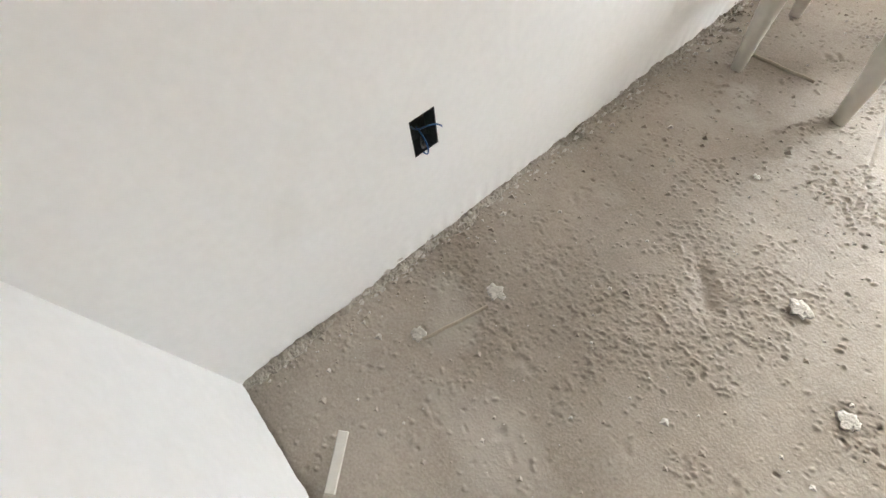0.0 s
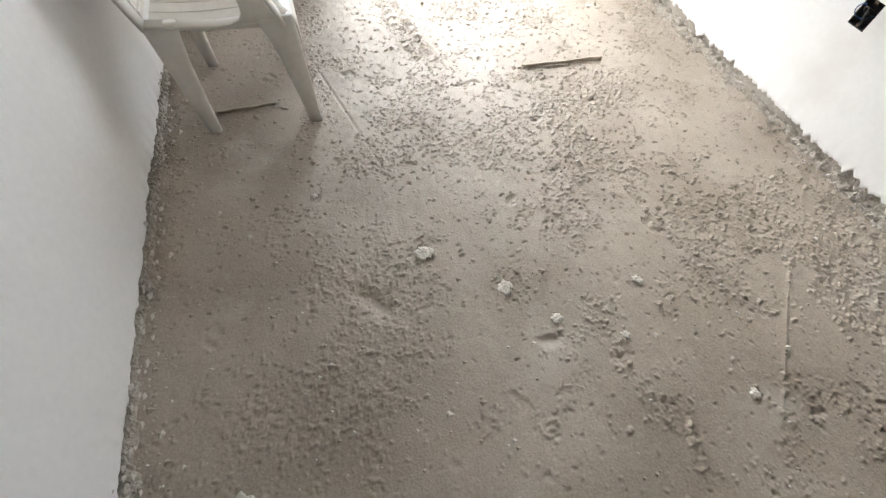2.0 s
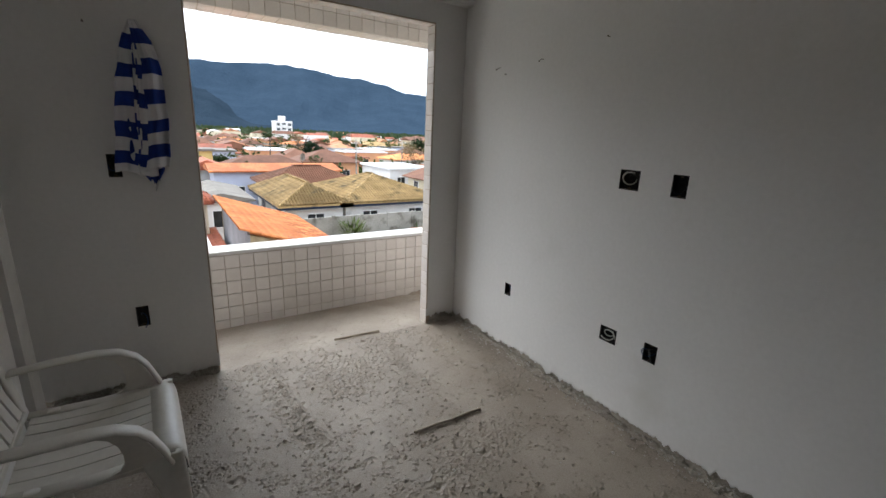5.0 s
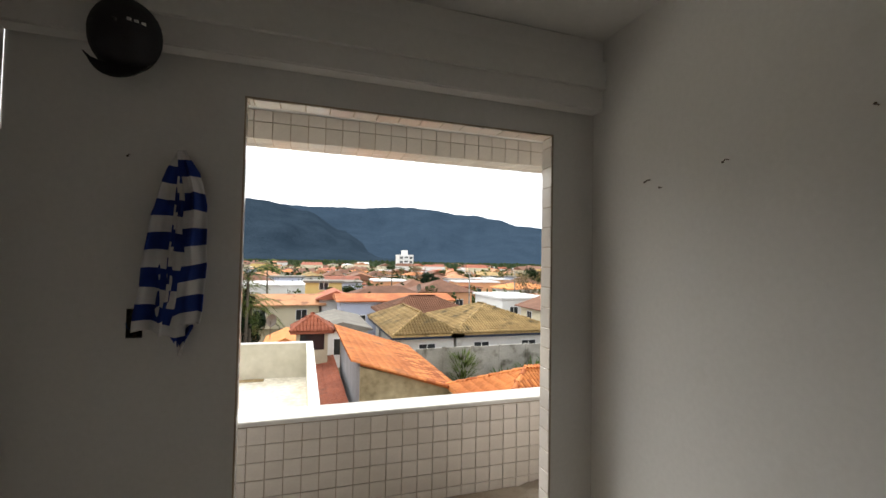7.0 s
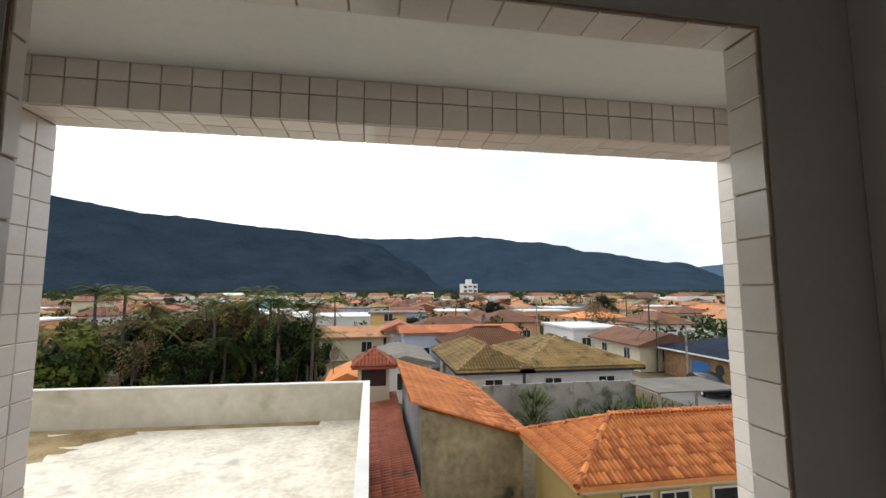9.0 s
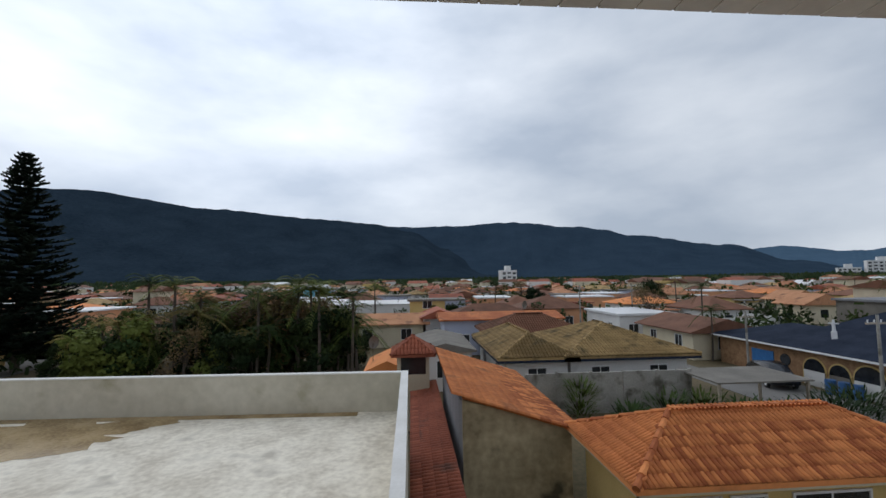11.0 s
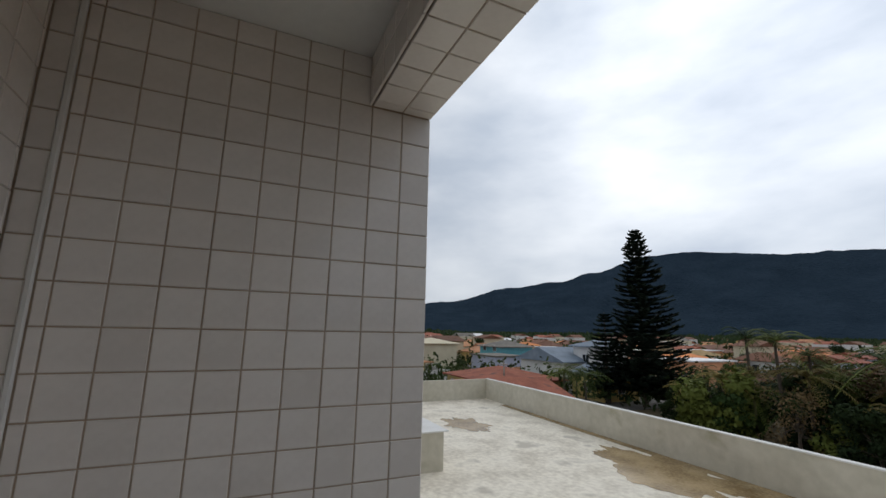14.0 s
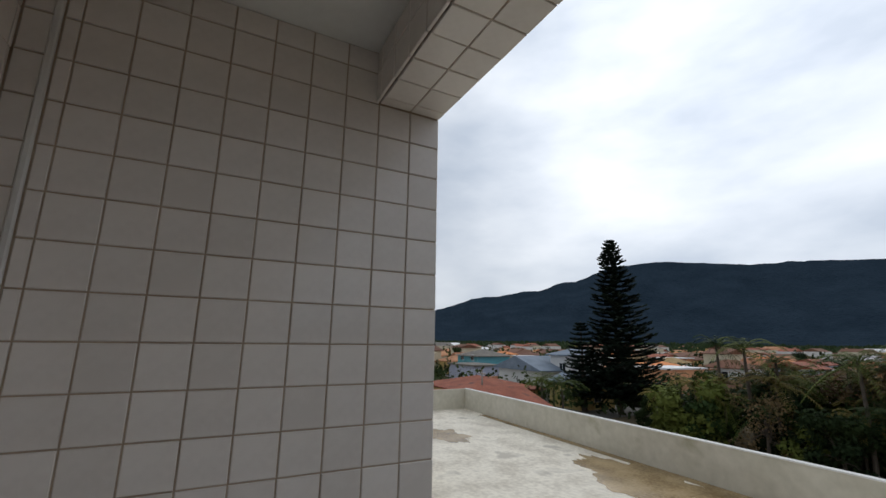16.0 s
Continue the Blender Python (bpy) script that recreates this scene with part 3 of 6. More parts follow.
tile_field(lintel, (XE, YE, SOF + 0.008), (1, 0, 0), (0, 0, -1), XR - XE, YE - YP, (0, -1, 0), u_first=0.045)
tile_field(facade, (XO0, YW - 0.008, -0.12), (-1, 0, 0), (0, 1, 0), XO0 - XE, BC + 0.12, (0, 0, 1), u_first=0.097, v_first=0.022, holes=[(0.215, 0.273, 1.90, 2.0)])
tile_field(facade, (XO1, YF - 0.008, -0.12), (1, 0, 0), (0, 1, 0), XR - XO1, BC + 0.12, (0, 0, 1), v_first=0.06)
tile_field(facade, (XO0, YF - 0.008, TOP), (1, 0, 0), (0, 1, 0), XO1 - XO0, BC - TOP, (0, 0, 1))
tile_field(reveal, (XO0 - 0.008, YW, TOP), (0, -1, 0), (1, 0, 0), YW - 0.003, TOP + 0.08, (0, 0, -1), v_first=0.05)
tile_field(reveal, (XO1 + 0.008, YF, TOP), (0, -1, 0), (-1, 0, 0), YF - 0.003, TOP + 0.08, (0, 0, -1), v_first=0.05)
tile_field(reveal, (XO0, YF, TOP + 0.008), (1, 0, 0), (0, 0, -1), XO1 - XO0, YF - 0.003, (0, -1, 0), u_first=0.02)


# ---- things in the room ----
box_rng = random.Random(11)


def junction_box(m, h, wires, label, depth=0.045):
    """An open electrical box let into the wall, with loose wire ends; wires: list of (material, reach, curls)."""
    u0, u1, z0, z1 = h
    t = thing("junction_box", label, "electrical box", m @ Matrix.Translation(((u0 + u1) / 2, 0, z0)), "electrical boxes in the walls")
    w, hh = (u1 - u0) / 2, z1 - z0
    bm = boxes(((-w, -depth, 0), (w, -depth + 0.003, hh)), ((-w, -depth, 0), (-w + 0.003, -0.001, hh)), ((w - 0.003, -depth, 0), (w, -0.001, hh)), ((-w, -depth, 0), (w, -0.001, 0.003)), ((-w, -depth, hh - 0.003), (w, -0.001, hh)))
    part("casing", bm, M["black_box"], t)
    for z in (0.002, hh - 0.012):
        part("screw_lug", boxes(((-0.006, -0.012, z), (0.006, -0.006, z + 0.010))), M["steel"], t)
    for mat, reach, curl in wires:
        pts = []
        a0 = box_rng.uniform(0, 6.28)
        for i in range(15):
            k = i / 14
            a = a0 + curl * k
            r = w * (0.25 + 0.75 * k)
            pts.append((r * math.cos(a) * 0.95, -depth + 0.006 + (depth + reach) * math.sin(k * 1.7), hh * 0.5 + hh * 0.42 * math.sin(a) * (0.3 + 0.7 * k)))
        bm = bmesh.new()
        tube(bm, pts, 0.0028 if mat is M["wire_white"] else 0.0019, 6)
        part("wire", bm, mat, t, smooth=True)
    return t


B_, K_, W_ = M["wire_blue"], M["wire_black"], M["wire_white"]
junction_box(RIGHT, right_boxes[0], [(W_, -0.005, 5.5), (W_, -0.008, 4.0), (K_, -0.01, 4)], "open square electrical box in the wall with coiled pale cable")
junction_box(RIGHT, right_boxes[1], [(K_, -0.01, 3), (B_, -0.012, 2.5)], "dark open electrical box in the wall")
junction_box(RIGHT, right_boxes[2], [(W_, -0.004, 6), (W_, -0.006, 4.5), (K_, -0.01, 3)], "open square electrical box in the wall with coiled pale cable")
junction_box(RIGHT, right_boxes[3], [(B_, 0.035, 4), (K_, 0.03, 5), (K_, 0.04, 3)], "electrical box in the wall with loose black and blue wires")
junction_box(RIGHT, right_boxes[4], [(K_, 0.0, 3), (B_, -0.01, 2)], "small dark open electrical box in the wall")
junction_box(FRONT, front_boxes[0], [(K_, 0.0, 3), (B_, 0.0, 2)], "open electrical box in the wall behind the towel", 0.033)
junction_box(FRONT, front_boxes[1], [(K_, 0.045, 4), (B_, 0.05, 4.6)], "open electrical box in the wall with looped wires", 0.033)
junction_box(LEFT, left_boxes[0], [(B_, 0.02, 3), (B_, 0.03, 2), (K_, 0.02, 3)], "open electrical box in the wall with blue wires")
junction_box(Matrix(((-1, 0, 0, 0), (0, 1, 0, YW), (0, 0, 1, 0), (0, 0, 0, 1))), bw_boxes[0], [(K_, 0.02, 3), (K_, 0.035, 2), (B_, 0.015, 2)], "broken open electrical box in the tiled wall with loose wires", 0.022)


def nail(at, d, length=0.05, bend=0.0):
    t = thing("nail", "bent rusty nail driven into the wall", "nail", Matrix.Translation(at), "nails in the walls")
    d = Vector(d).normalized()
    bm = bmesh.new()
    tube(bm, [-d * 0.01, d * length * 0.6, d * length + Vector((0, 0, -bend))], 0.0018, 6)
    part("shank", bm, M["steel"], t)
    bm = bmesh.new()
    e = d * length + Vector((0, 0, -bend))
    tube(bm, [e, e + d * 0.0025], 0.0042, 8)
    part("head", bm, M["steel"], t)


nail((0, -0.395, 1.845), (-1, -0.35, -0.25), 0.05, 0.006)
nail((0, -0.458, 1.80), (-1, 0, 0), 0.012)
nail((0, -0.762, 1.852), (-1, -0.3, -0.1), 0.05, 0.012)
nail((0, -1.184, 1.904), (-1, 0, 0.1), 0.014)
nail((-2.08, 0, 1.85), (0.1, -1, -0.2), 0.03, 0.006)
nail((-1.899, 0, 1.857), (0, -1, 0.25), 0.045)
nail((-2.075, -0.085, 2.36), (0, -1, 0.25), 0.05)


def plastic_chair(at):
    """A stackable armchair moulded in one piece: it faces +x, its feet on z = 0."""
    t = thing("plastic_armchair", "worn white moulded plastic garden armchair beside the wall", "chair", at)
    mat = M["chair"]

    def strip(name, path, width, thick, side=(0, 1, 0), smooth=True):
        """A band of the given width along path, with rounded edges."""
        bm = bmesh.new()
        s = Vector(side)
        pts = [Vector(p) for p in path]
        rings = []
        for i, p in enumerate(pts):
            d = (pts[min(i + 1, len(pts) - 1)] - pts[max(i - 1, 0)]).normalized()
            up = d.cross(s).normalized()
            wd = width[i] if isinstance(width, (list, tuple)) else width
            prof = ((-1, -0.4), (-0.8, -1), (0.8, -1), (1, -0.4), (1, 0.4), (0.8, 1), (-0.8, 1), (-1, 0.4))
            rings.append([bm.verts.new(p + s * wd / 2 * a + up * thick / 2 * b) for a, b in prof])
        for a, b in zip(rings, rings[1:]):
            for j in range(8):
                bm.faces.new((a[j], a[(j + 1) % 8], b[(j + 1) % 8], b[j]))
        bm.faces.new(rings[0][::-1])
        bm.faces.new(rings[-1])
        bmesh.ops.recalc_face_normals(bm, faces=bm.faces[:])
        return part(name, bm, mat, t, smooth=smooth)

    # seat: slats between two side rails, rolled front edge
    seat = part("seat", bevelled(boxes(((-0.19, -0.205, 0.380), (0.17, 0.205, 0.392))), 0.003), mat, t)
    for i in range(7):
        y0 = -0.205 + i * 0.0595
        prof = [(-0.19 + 0.36 * k / 10, 0.400 + 0.014 * (2 * k / 10 - 1) ** 2) for k in range(11)]
        bm = bmesh.new()
        prism(bm, [(a, y0, b + 0.006) for a, b in prof] + [(a, y0, b) for a, b in reversed(prof)], (0, 0.0545, 0))
        bmesh.ops.recalc_face_normals(bm, faces=bm.faces[:])
        part("slat", bm, mat, seat)
    strip("front_roll", [(0.150, 0, 0.414), (0.185, 0, 0.418), (0.210, 0, 0.412), (0.226, 0, 0.396), (0.233, 0, 0.370), (0.234, 0, 0.335)], [0.44, 0.46, 0.475, 0.48, 0.475, 0.455], 0.008)
    for s in (-1, 1):
        strip("side_rail", [(-0.2, s * 0.215, 0.418), (0.0, s * 0.225, 0.402), (0.2, s * 0.225, 0.408)], 0.045, 0.012)
        # arm: from the back, forward, then curving down into the front leg
        arm = [(-0.235, s * 0.250, 0.575), (-0.12, s * 0.262, 0.578), (0.0, s * 0.266, 0.578), (0.07, s * 0.264, 0.568), (0.12, s * 0.258, 0.540), (0.150, s * 0.25, 0.50), (0.175, s * 0.243, 0.44), (0.195, s * 0.238, 0.39)]
        strip("armrest", arm, [0.05, 0.056, 0.058, 0.056, 0.052, 0.05, 0.05, 0.052], 0.012)
        # web under the arm's front, with a rounded opening behind it
        edge = [(-0.02, 0.572), (0.035, 0.574), (0.075, 0.565), (0.108, 0.545), (0.130, 0.512), (0.152, 0.465), (0.178, 0.405), (0.150, 0.385), (0.02, 0.392), (-0.06, 0.396), (-0.06, 0.404), (0.04, 0.408), (0.066, 0.418), (0.078, 0.438), (0.079, 0.47), (0.070, 0.51), (0.050, 0.540), (0.025, 0.555), (-0.02, 0.562)]
        bm = bmesh.new()
        prism(bm, [(a, s * (0.232 + (b - 0.39) * 0.15), b) for a, b in edge], (0, s * 0.012, 0))
        bmesh.ops.recalc_face_normals(bm, faces=bm.faces[:])
        part("arm_web", bm, mat, t)
        strip("leg", [(0.168, s * 0.236, 0.415), (0.19, s * 0.237, 0.30), (0.207, s * 0.238, 0.15), (0.222, s * 0.24, 0.0)], [0.115, 0.085, 0.062, 0.044], 0.030, side=(1, 0, 0))
        strip("leg", [(-0.165, s * 0.215, 0.42), (-0.165, s * 0.215, 0.28), (-0.158, s * 0.215, 0.12), (-0.15, s * 0.215, 0.0)], [0.10, 0.075, 0.055, 0.042], 0.028, side=(1, 0, 0))
        strip("back_post", [(-0.205, s * 0.215, 0.41), (-0.240, s * 0.238, 0.56), (-0.288, s * 0.225, 0.74)], [0.055, 0.06, 0.05], 0.014)
    back = part("backrest", bevelled(boxes(((-0.214, -0.2, 0.425), (-0.200, 0.2, 0.45))), 0.003), mat, t)
    for i in range(6):
        y = -0.165 + i * 0.066
        bm = bmesh.new()
        prism(bm, [(-0.20, y - 0.024, 0.43), (-0.20, y + 0.024, 0.43), (-0.295, y * 0.95 + 0.022, 0.735), (-0.295, y * 0.95 - 0.022, 0.735)], (-0.006, 0, -0.002))
        part("back_slat", bm, mat, back)
    strip("top_rail", [(-0.290, -0.23, 0.72), (-0.300, -0.12, 0.757), (-0.304, 0.0, 0.767), (-0.300, 0.12, 0.757), (-0.290, 0.23, 0.72)], 0.05, 0.012, side=(0.25, 0, 0.97))
    return t


plastic_chair(pose(-2.125, -0.995, 0.0, 0, 0, 2))


def towel():
    """A striped bath towel gathered over a nail."""
    t = thing("striped_towel", "blue and white striped cotton towel hanging from a nail", "towel", pose(-1.899, -0.012, 1.87))

    def cloth(name, left, right, length, phase, stripe0, back, tilt, nu=40, nv=96):
        """A hanging piece; left, right: its edges as (share of the drop, x); the stripes run along the weave."""
        def at(curve, v):
            for (a, p), (b, q) in zip(curve, curve[1:]):
                if v <= b:
                    return p + (q - p) * (v - a) / (b - a)
            return curve[-1][1]
        bm = bmesh.new()
        grid = []
        for j in range(nv + 1):
            v = j / nv
            row = []
            for i in range(nu + 1):
                u = i / nu
                x = at(left, v) + (at(right, v) - at(left, v)) * u
                fold = 0.013 * math.sin(u * 8.5 + phase + 1.2 * v) + 0.007 * math.sin(u * 17 + phase * 2 - 2 * v)
                sag = 0.018 * math.sin(u * 3.14) * math.sin(v * 9 + phase) * min(1, v * 3)
                hem = 0.030 * noise.noise((u * 2.5, phase, 1)) + tilt * (u - 0.5)
                x += 0.006 * noise.noise((v * 7, u * 2, phase))
                row.append(bm.verts.new((x, -0.030 - back - fold * min(1, v * 4) - 0.010 * noise.noise((u * 3, v * 6, phase)), -v * (length + hem * v) - sag * 0.5)))
            grid.append(row)
        for j in range(nv):
            for i in range(nu):
                f = bm.faces.new((grid[j][i], grid[j + 1][i], grid[j + 1][i + 1], grid[j][i + 1]))
                f.material_index = int((j / nv * length + stripe0) / 0.066) % 2
        bmesh.ops.recalc_face_normals(bm, faces=bm.faces[:])
        ob = part(name, bm, [M["cloth_white"], M["cloth_blue"]], t, smooth=True)
        s = ob.modifiers.new("thick", "SOLIDIFY")
        s.thickness = 0.004
        return ob
    cloth("back_layer", [(0, -0.012), (0.10, -0.042), (0.35, -0.088), (0.65, -0.115), (1, -0.138)], [(0, 0.006), (0.3, 0.03), (1, 0.03)], 0.70, 0.6, 0.010, 0.0, 0.03)
    cloth("front_layer", [(0, -0.008), (0.25, 0.0), (0.6, -0.02), (1, -0.045)], [(0, 0.015), (0.12, 0.068), (0.30, 0.094), (0.62, 0.100), (1, 0.082)], 0.68, 2.2, 0.036, 0.014, -0.03)
    cloth("corner", [(0, -0.004), (0.6, -0.07), (0.85, -0.07), (1, 0.010)], [(0, 0.004), (0.6, 0.04), (0.9, 0.06), (1, 0.022)], 0.76, 4.0, 0.060, -0.010, 0.0)


towel()


def baseball_cap():
    t = thing("black_cap", "black visored cap hanging on the beam, dusty", "cap", pose(-2.075, -0.09, 2.05))
    bm = bmesh.new()
    bmesh.ops.create_uvsphere(bm, u_segments=28, v_segments=16, radius=0.115)
    bmesh.ops.bisect_plane(bm, geom=bm.verts[:] + bm.edges[:] + bm.faces[:], plane_co=(0, 0, 0), plane_no=(0, 1, 0), clear_outer=True)
    for v in bm.verts:
        v.co = Vector((v.co.x, v.co.y * 0.95, v.co.z * 1.18 + 0.205))
    part("crown", bm, M["cap"], t, smooth=True)
    bm = bmesh.new()
    rows = []
    for j in range(7):
        k = j / 6
        row = []
        for i in range(17):
            a = -1.35 + 2.7 * i / 16
            row.append(bm.verts.new((math.sin(a) * (0.112 - 0.022 * k), -0.045 - 0.035 * k * math.cos(a), 0.13 - math.cos(a) * 0.045 - k * 0.055 * math.cos(a * 0.9))))
        rows.append(row)
    for a, b in zip(rows, rows[1:]):
        for i in range(16):
            bm.faces.new((a[i], b[i], b[i + 1], a[i + 1]))
    ob = part("visor", bm, M["cap"], t, smooth=True)
    ob.modifiers.new("thick", "SOLIDIFY").thickness = 0.004
    for k in range(3):
        part("mark", boxes(((0.035 + 0.018 * k, -0.108 + 0.012 * k, 0.222), (0.046 + 0.018 * k, -0.098 + 0.012 * k, 0.230))), M["cloth_white"], t, "small pale mark")
    bm = bmesh.new()
    bmesh.ops.create_icosphere(bm, subdivisions=2, radius=0.008)
    for v in bm.verts:
        v.co += Vector((0, -0.108, 0.215))
    part("button", bm, M["cap"], t)


baseball_cap()


def lump(at, r, h, seed, mat, label, name="plaster_lump"):
    bm = bmesh.new()
    bmesh.ops.create_icosphere(bm, subdivisions=3, radius=1)
    for v in bm.verts:
        k = 0.75 + 0.5 * noise.noise((v.co.x * 2.3 + seed, v.co.y * 2.3, seed)) + 0.25 * noise.noise((v.co.x * 7 + seed, v.co.y * 7, v.co.z * 4))
        v.co = Vector((v.co.x * r * k, v.co.y * r * k * 0.85, max(-0.3, v.co.z) * h * (0.8 + 0.5 * noise.noise((v.co.x * 5, v.co.y * 5, seed)))))
    ob = part(name, bm, mat, None, label, smooth=True)
    ob.matrix_basis = Matrix.Translation(at)
    return tagged(ob, category="debris", group="dried lumps on the floor")


for i, (x, y, r) in enumerate([(-1.638, -1.94, 0.036), (-1.424, -2.124, 0.030), (-2.22, -2.506, 0.032), (-1.31, -2.26, 0.022), (-0.86, -2.61, 0.022), (-1.0, -2.2, 0.02), (-2.27, -2.75, 0.025), (-1.95, -1.62, 0.014), (-1.13, -2.36, 0.018)]):
    lump((x, y, 0.001), r * 1.1, 0.0032, i * 3.7, M["lump"], "small dried lump of pale plaster on the floor")


def stick(a, b, r, label, name="wood_strip", mat=None):
    a, b = Vector(a), Vector(b)
    bm = bmesh.new()
    d = b - a
    pts = [a + d * k / 6 + Vector((0.006 * noise.noise((k * 1.3, a.x * 9, 0)), 0.008 * noise.noise((k, a.y * 7, 4)), 0.004 * abs(noise.noise((k, 2, a.x))))) - a for k in range(7)]
    tube(bm, pts, r, 6)
    ob = part(name, bm, mat or M["wood"], None, label)
    ob.matrix_basis = Matrix.Translation(a)
    return tagged(ob, category="debris")


stick((-0.949, -1.07, 0.008), (-0.55, -1.085, 0.008), 0.0075, "broken mortar-covered stick lying on the floor", mat=M["wood"])
stick((-0.958, 0.054, 0.004), (-0.63, 0.039, 0.004), 0.008, "mortar-covered stick lying on the balcony floor", mat=M["wood"])
stick((-2.264, -1.114, 0.006), (-2.04, -1.108, 0.006), 0.006, "thin wooden stick under the chair", mat=M["wood"])
stick((-2.25, -2.75, 0.006), (-2.20, -2.55, 0.006), 0.005, "thin wooden splinter beside the wall", mat=M["wood"])
bm = bmesh.new()
box(bm, (-0.013, -0.07, 0), (0.013, 0.07, 0.010))
ob = part("wood_offcut", bevelled(bm, 0.002), M["chair"], None, "short pale offcut of trim on the floor")
tagged(ob, category="debris").matrix_basis = pose(-2.152, -3.10, 0.006, 0, 0, 42)

# loose crumbs of mortar and plaster
crumb_rng = random.Random(3)
verts, faces = [], []
for i in range(3200):
    near_wall = crumb_rng.random() < 0.5
    x = crumb_rng.choice((XL + abs(crumb_rng.gauss(0, 0.05)) + 0.01, -abs(crumb_rng.gauss(0, 0.06)) - 0.01)) if near_wall else crumb_rng.uniform(XL + 0.05, -0.05)
    y = crumb_rng.uniform(YB + 0.05, 0.0)
    r = min(0.014, 0.0022 * math.exp(abs(crumb_rng.gauss(0, 0.75))))
    b0 = len(verts)
    for dx, dy, dz in ((1, 0, 0), (-0.8, 0.6, 0), (-0.5, -0.9, 0), (0.1, 0.9, 0.1), (0, 0, 0.9), (0, 0, -0.8)):
        verts.append((x + r * dx * crumb_rng.uniform(0.7, 1.2), y + r * dy * crumb_rng.uniform(0.7, 1.2), max(0.0, r * 0.4) + r * dz * crumb_rng.uniform(0.6, 1.0)))
    for f in ((0, 3, 4), (3, 1, 4), (1, 2, 4), (2, 0, 4), (3, 0, 5), (1, 3, 5), (2, 1, 5), (0, 2, 5)):
        faces.append([b0 + k for k in f])
me = bpy.data.meshes.new("crumbs")
me.from_pydata(verts, [], faces)
me.materials.append(M["screed"])
me.materials.append(M["lump"])
me.polygons.foreach_set("material_index", [1 if (k // 8) % 4 == 0 else 0 for k in range(len(faces))])
tagged(new("crumbs", me), "crumbs of mortar and plaster scattered on the floor", "debris", kind="stuff")


# flakes of plaster hanging on at the broken foot of the walls
verts, faces = [], []
for i in range(620):
    on_east = crumb_rng.random() < 0.62
    u = crumb_rng.uniform(YB + 0.3, -0.02)
    r = crumb_rng.uniform(0.004, 0.013) * (1.5 if crumb_rng.random() < 0.12 else 1.0)
    out = abs(crumb_rng.gauss(0.012, 0.014))
    x = -out if on_east else XL + out
    z = max(0.004, crumb_rng.uniform(0.0, 0.05) - out * 1.2)
    b0 = len(verts)
    for dx, dy, dz in ((0.5, 1, 0.1), (-0.4, 0.5, 0.9), (0.3, -0.9, 0.5), (-0.5, -0.3, -0.8), (0.9, 0.1, -0.1)):
        verts.append((x + r * 0.7 * dx * crumb_rng.uniform(0.5, 1.2), u + r * dy * crumb_rng.uniform(0.6, 1.3), z + r * 0.7 * dz * crumb_rng.uniform(0.5, 1.2)))
    faces += [[b0 + k for k in f] for f in ((0, 1, 4), (1, 2, 4), (2, 3, 4), (3, 0, 4), (0, 3, 1), (1, 3, 2))]
me = bpy.data.meshes.new("plaster_flakes")
me.from_pydata(verts, [], faces)
me.materials.append(M["lump"])
tagged(new("plaster_flakes", me), "pale flakes of broken plaster along the wall's foot", "debris", kind="stuff")


# ---- outside: ground, terrace, mountains ----
def flat(name, x0, x1, y0, y1, z, mat, label, category):
    bm = bmesh.new()
    bm.faces.new([bm.verts.new(c) for c in ((x0, y0, z), (x1, y0, z), (x1, y1, z), (x0, y1, z))])
    return structure(name, bm, mat, label, category)


flat("ground", -3600, 3600, -600, 4200, G, M["earth"], "weedy ground of the town and the plain", "ground")
for name, x0, x1, y0, y1 in (("road", 19.6, 25.2, -20, 31), ("road", 17.0, 22.2, 31.01, 300), ("road", -46, -34, -20, 300), ("road", -200, -6, 46, 52), ("road", -150, 200, 92, 98), ("road", -150, 200, 150, 156)):
    z = G + 0.02 + 0.004 * (int(abs(x0) + y0) % 5)
    bm = boxes(((x0, y0, G - 0.1), (x1, y1, z)))
    structure(name, bm, M["asphalt"], "pale dusty paved street", "road")

# terrace roof of the neighbouring wing
TZ, TT = -2.27, -1.20
terr = thing("terrace_roof", "flat concrete roof terrace with low stained walls", "roof terrace", pose(-1.10, 12.6, TZ), kind="structure")
SK = 1.05 / 22.0   # the back wall runs slightly askew
TH = TT - TZ


def askew(bm, x0, x1, y0, y1, z0, z1):
    prism(bm, [(x0, y0 - x0 * SK, z0), (x1, y0 - x1 * SK, z0), (x1, y1 - x1 * SK, z0), (x0, y1 - x0 * SK, z0)], (0, 0, z1 - z0))
    return bm


part("deck", boxes(((-22.2, -14.5, -0.35), (-0.16, 1.05, 0.0))), M["terrace"], terr, "pale weathered concrete deck")
part("wall", askew(bmesh.new(), -22.2, 0.0, 0.0, 0.16, -1.2, TH), M["dirty_white"], terr, "stained pale back wall")
part("wall", boxes(((-0.16, -14.5, -1.2), (0.0, -0.001, TH))), M["dirty_white"], terr, "stained pale side wall")
part("wall", boxes(((-22.36, -14.5, -1.2), (-22.201, 1.2, TH))), M["dirty_white"], terr, "stained pale end wall")
part("coping", askew(bmesh.new(), -22.2, 0.02, -0.02, 0.18, TH + 0.001, TH + 0.035), M["white_cap"], terr)
part("coping", boxes(((-0.18, -14.5, TH + 0.001), (0.02, -0.03, TH + 0.035))), M["white_cap"], terr)
part("lower_wall", boxes(((-22.3, -14.5, -3.72), (-0.001, 0.001, -1.21))), M["dirty_white"], terr)
bm = boxes(((-14.6, -10.4, 0.0), (-11.3, -6.7, 1.02)))
part("hatch_wall", bm, M["dirty_white"], terr, "low box-shaped rendered upstand")
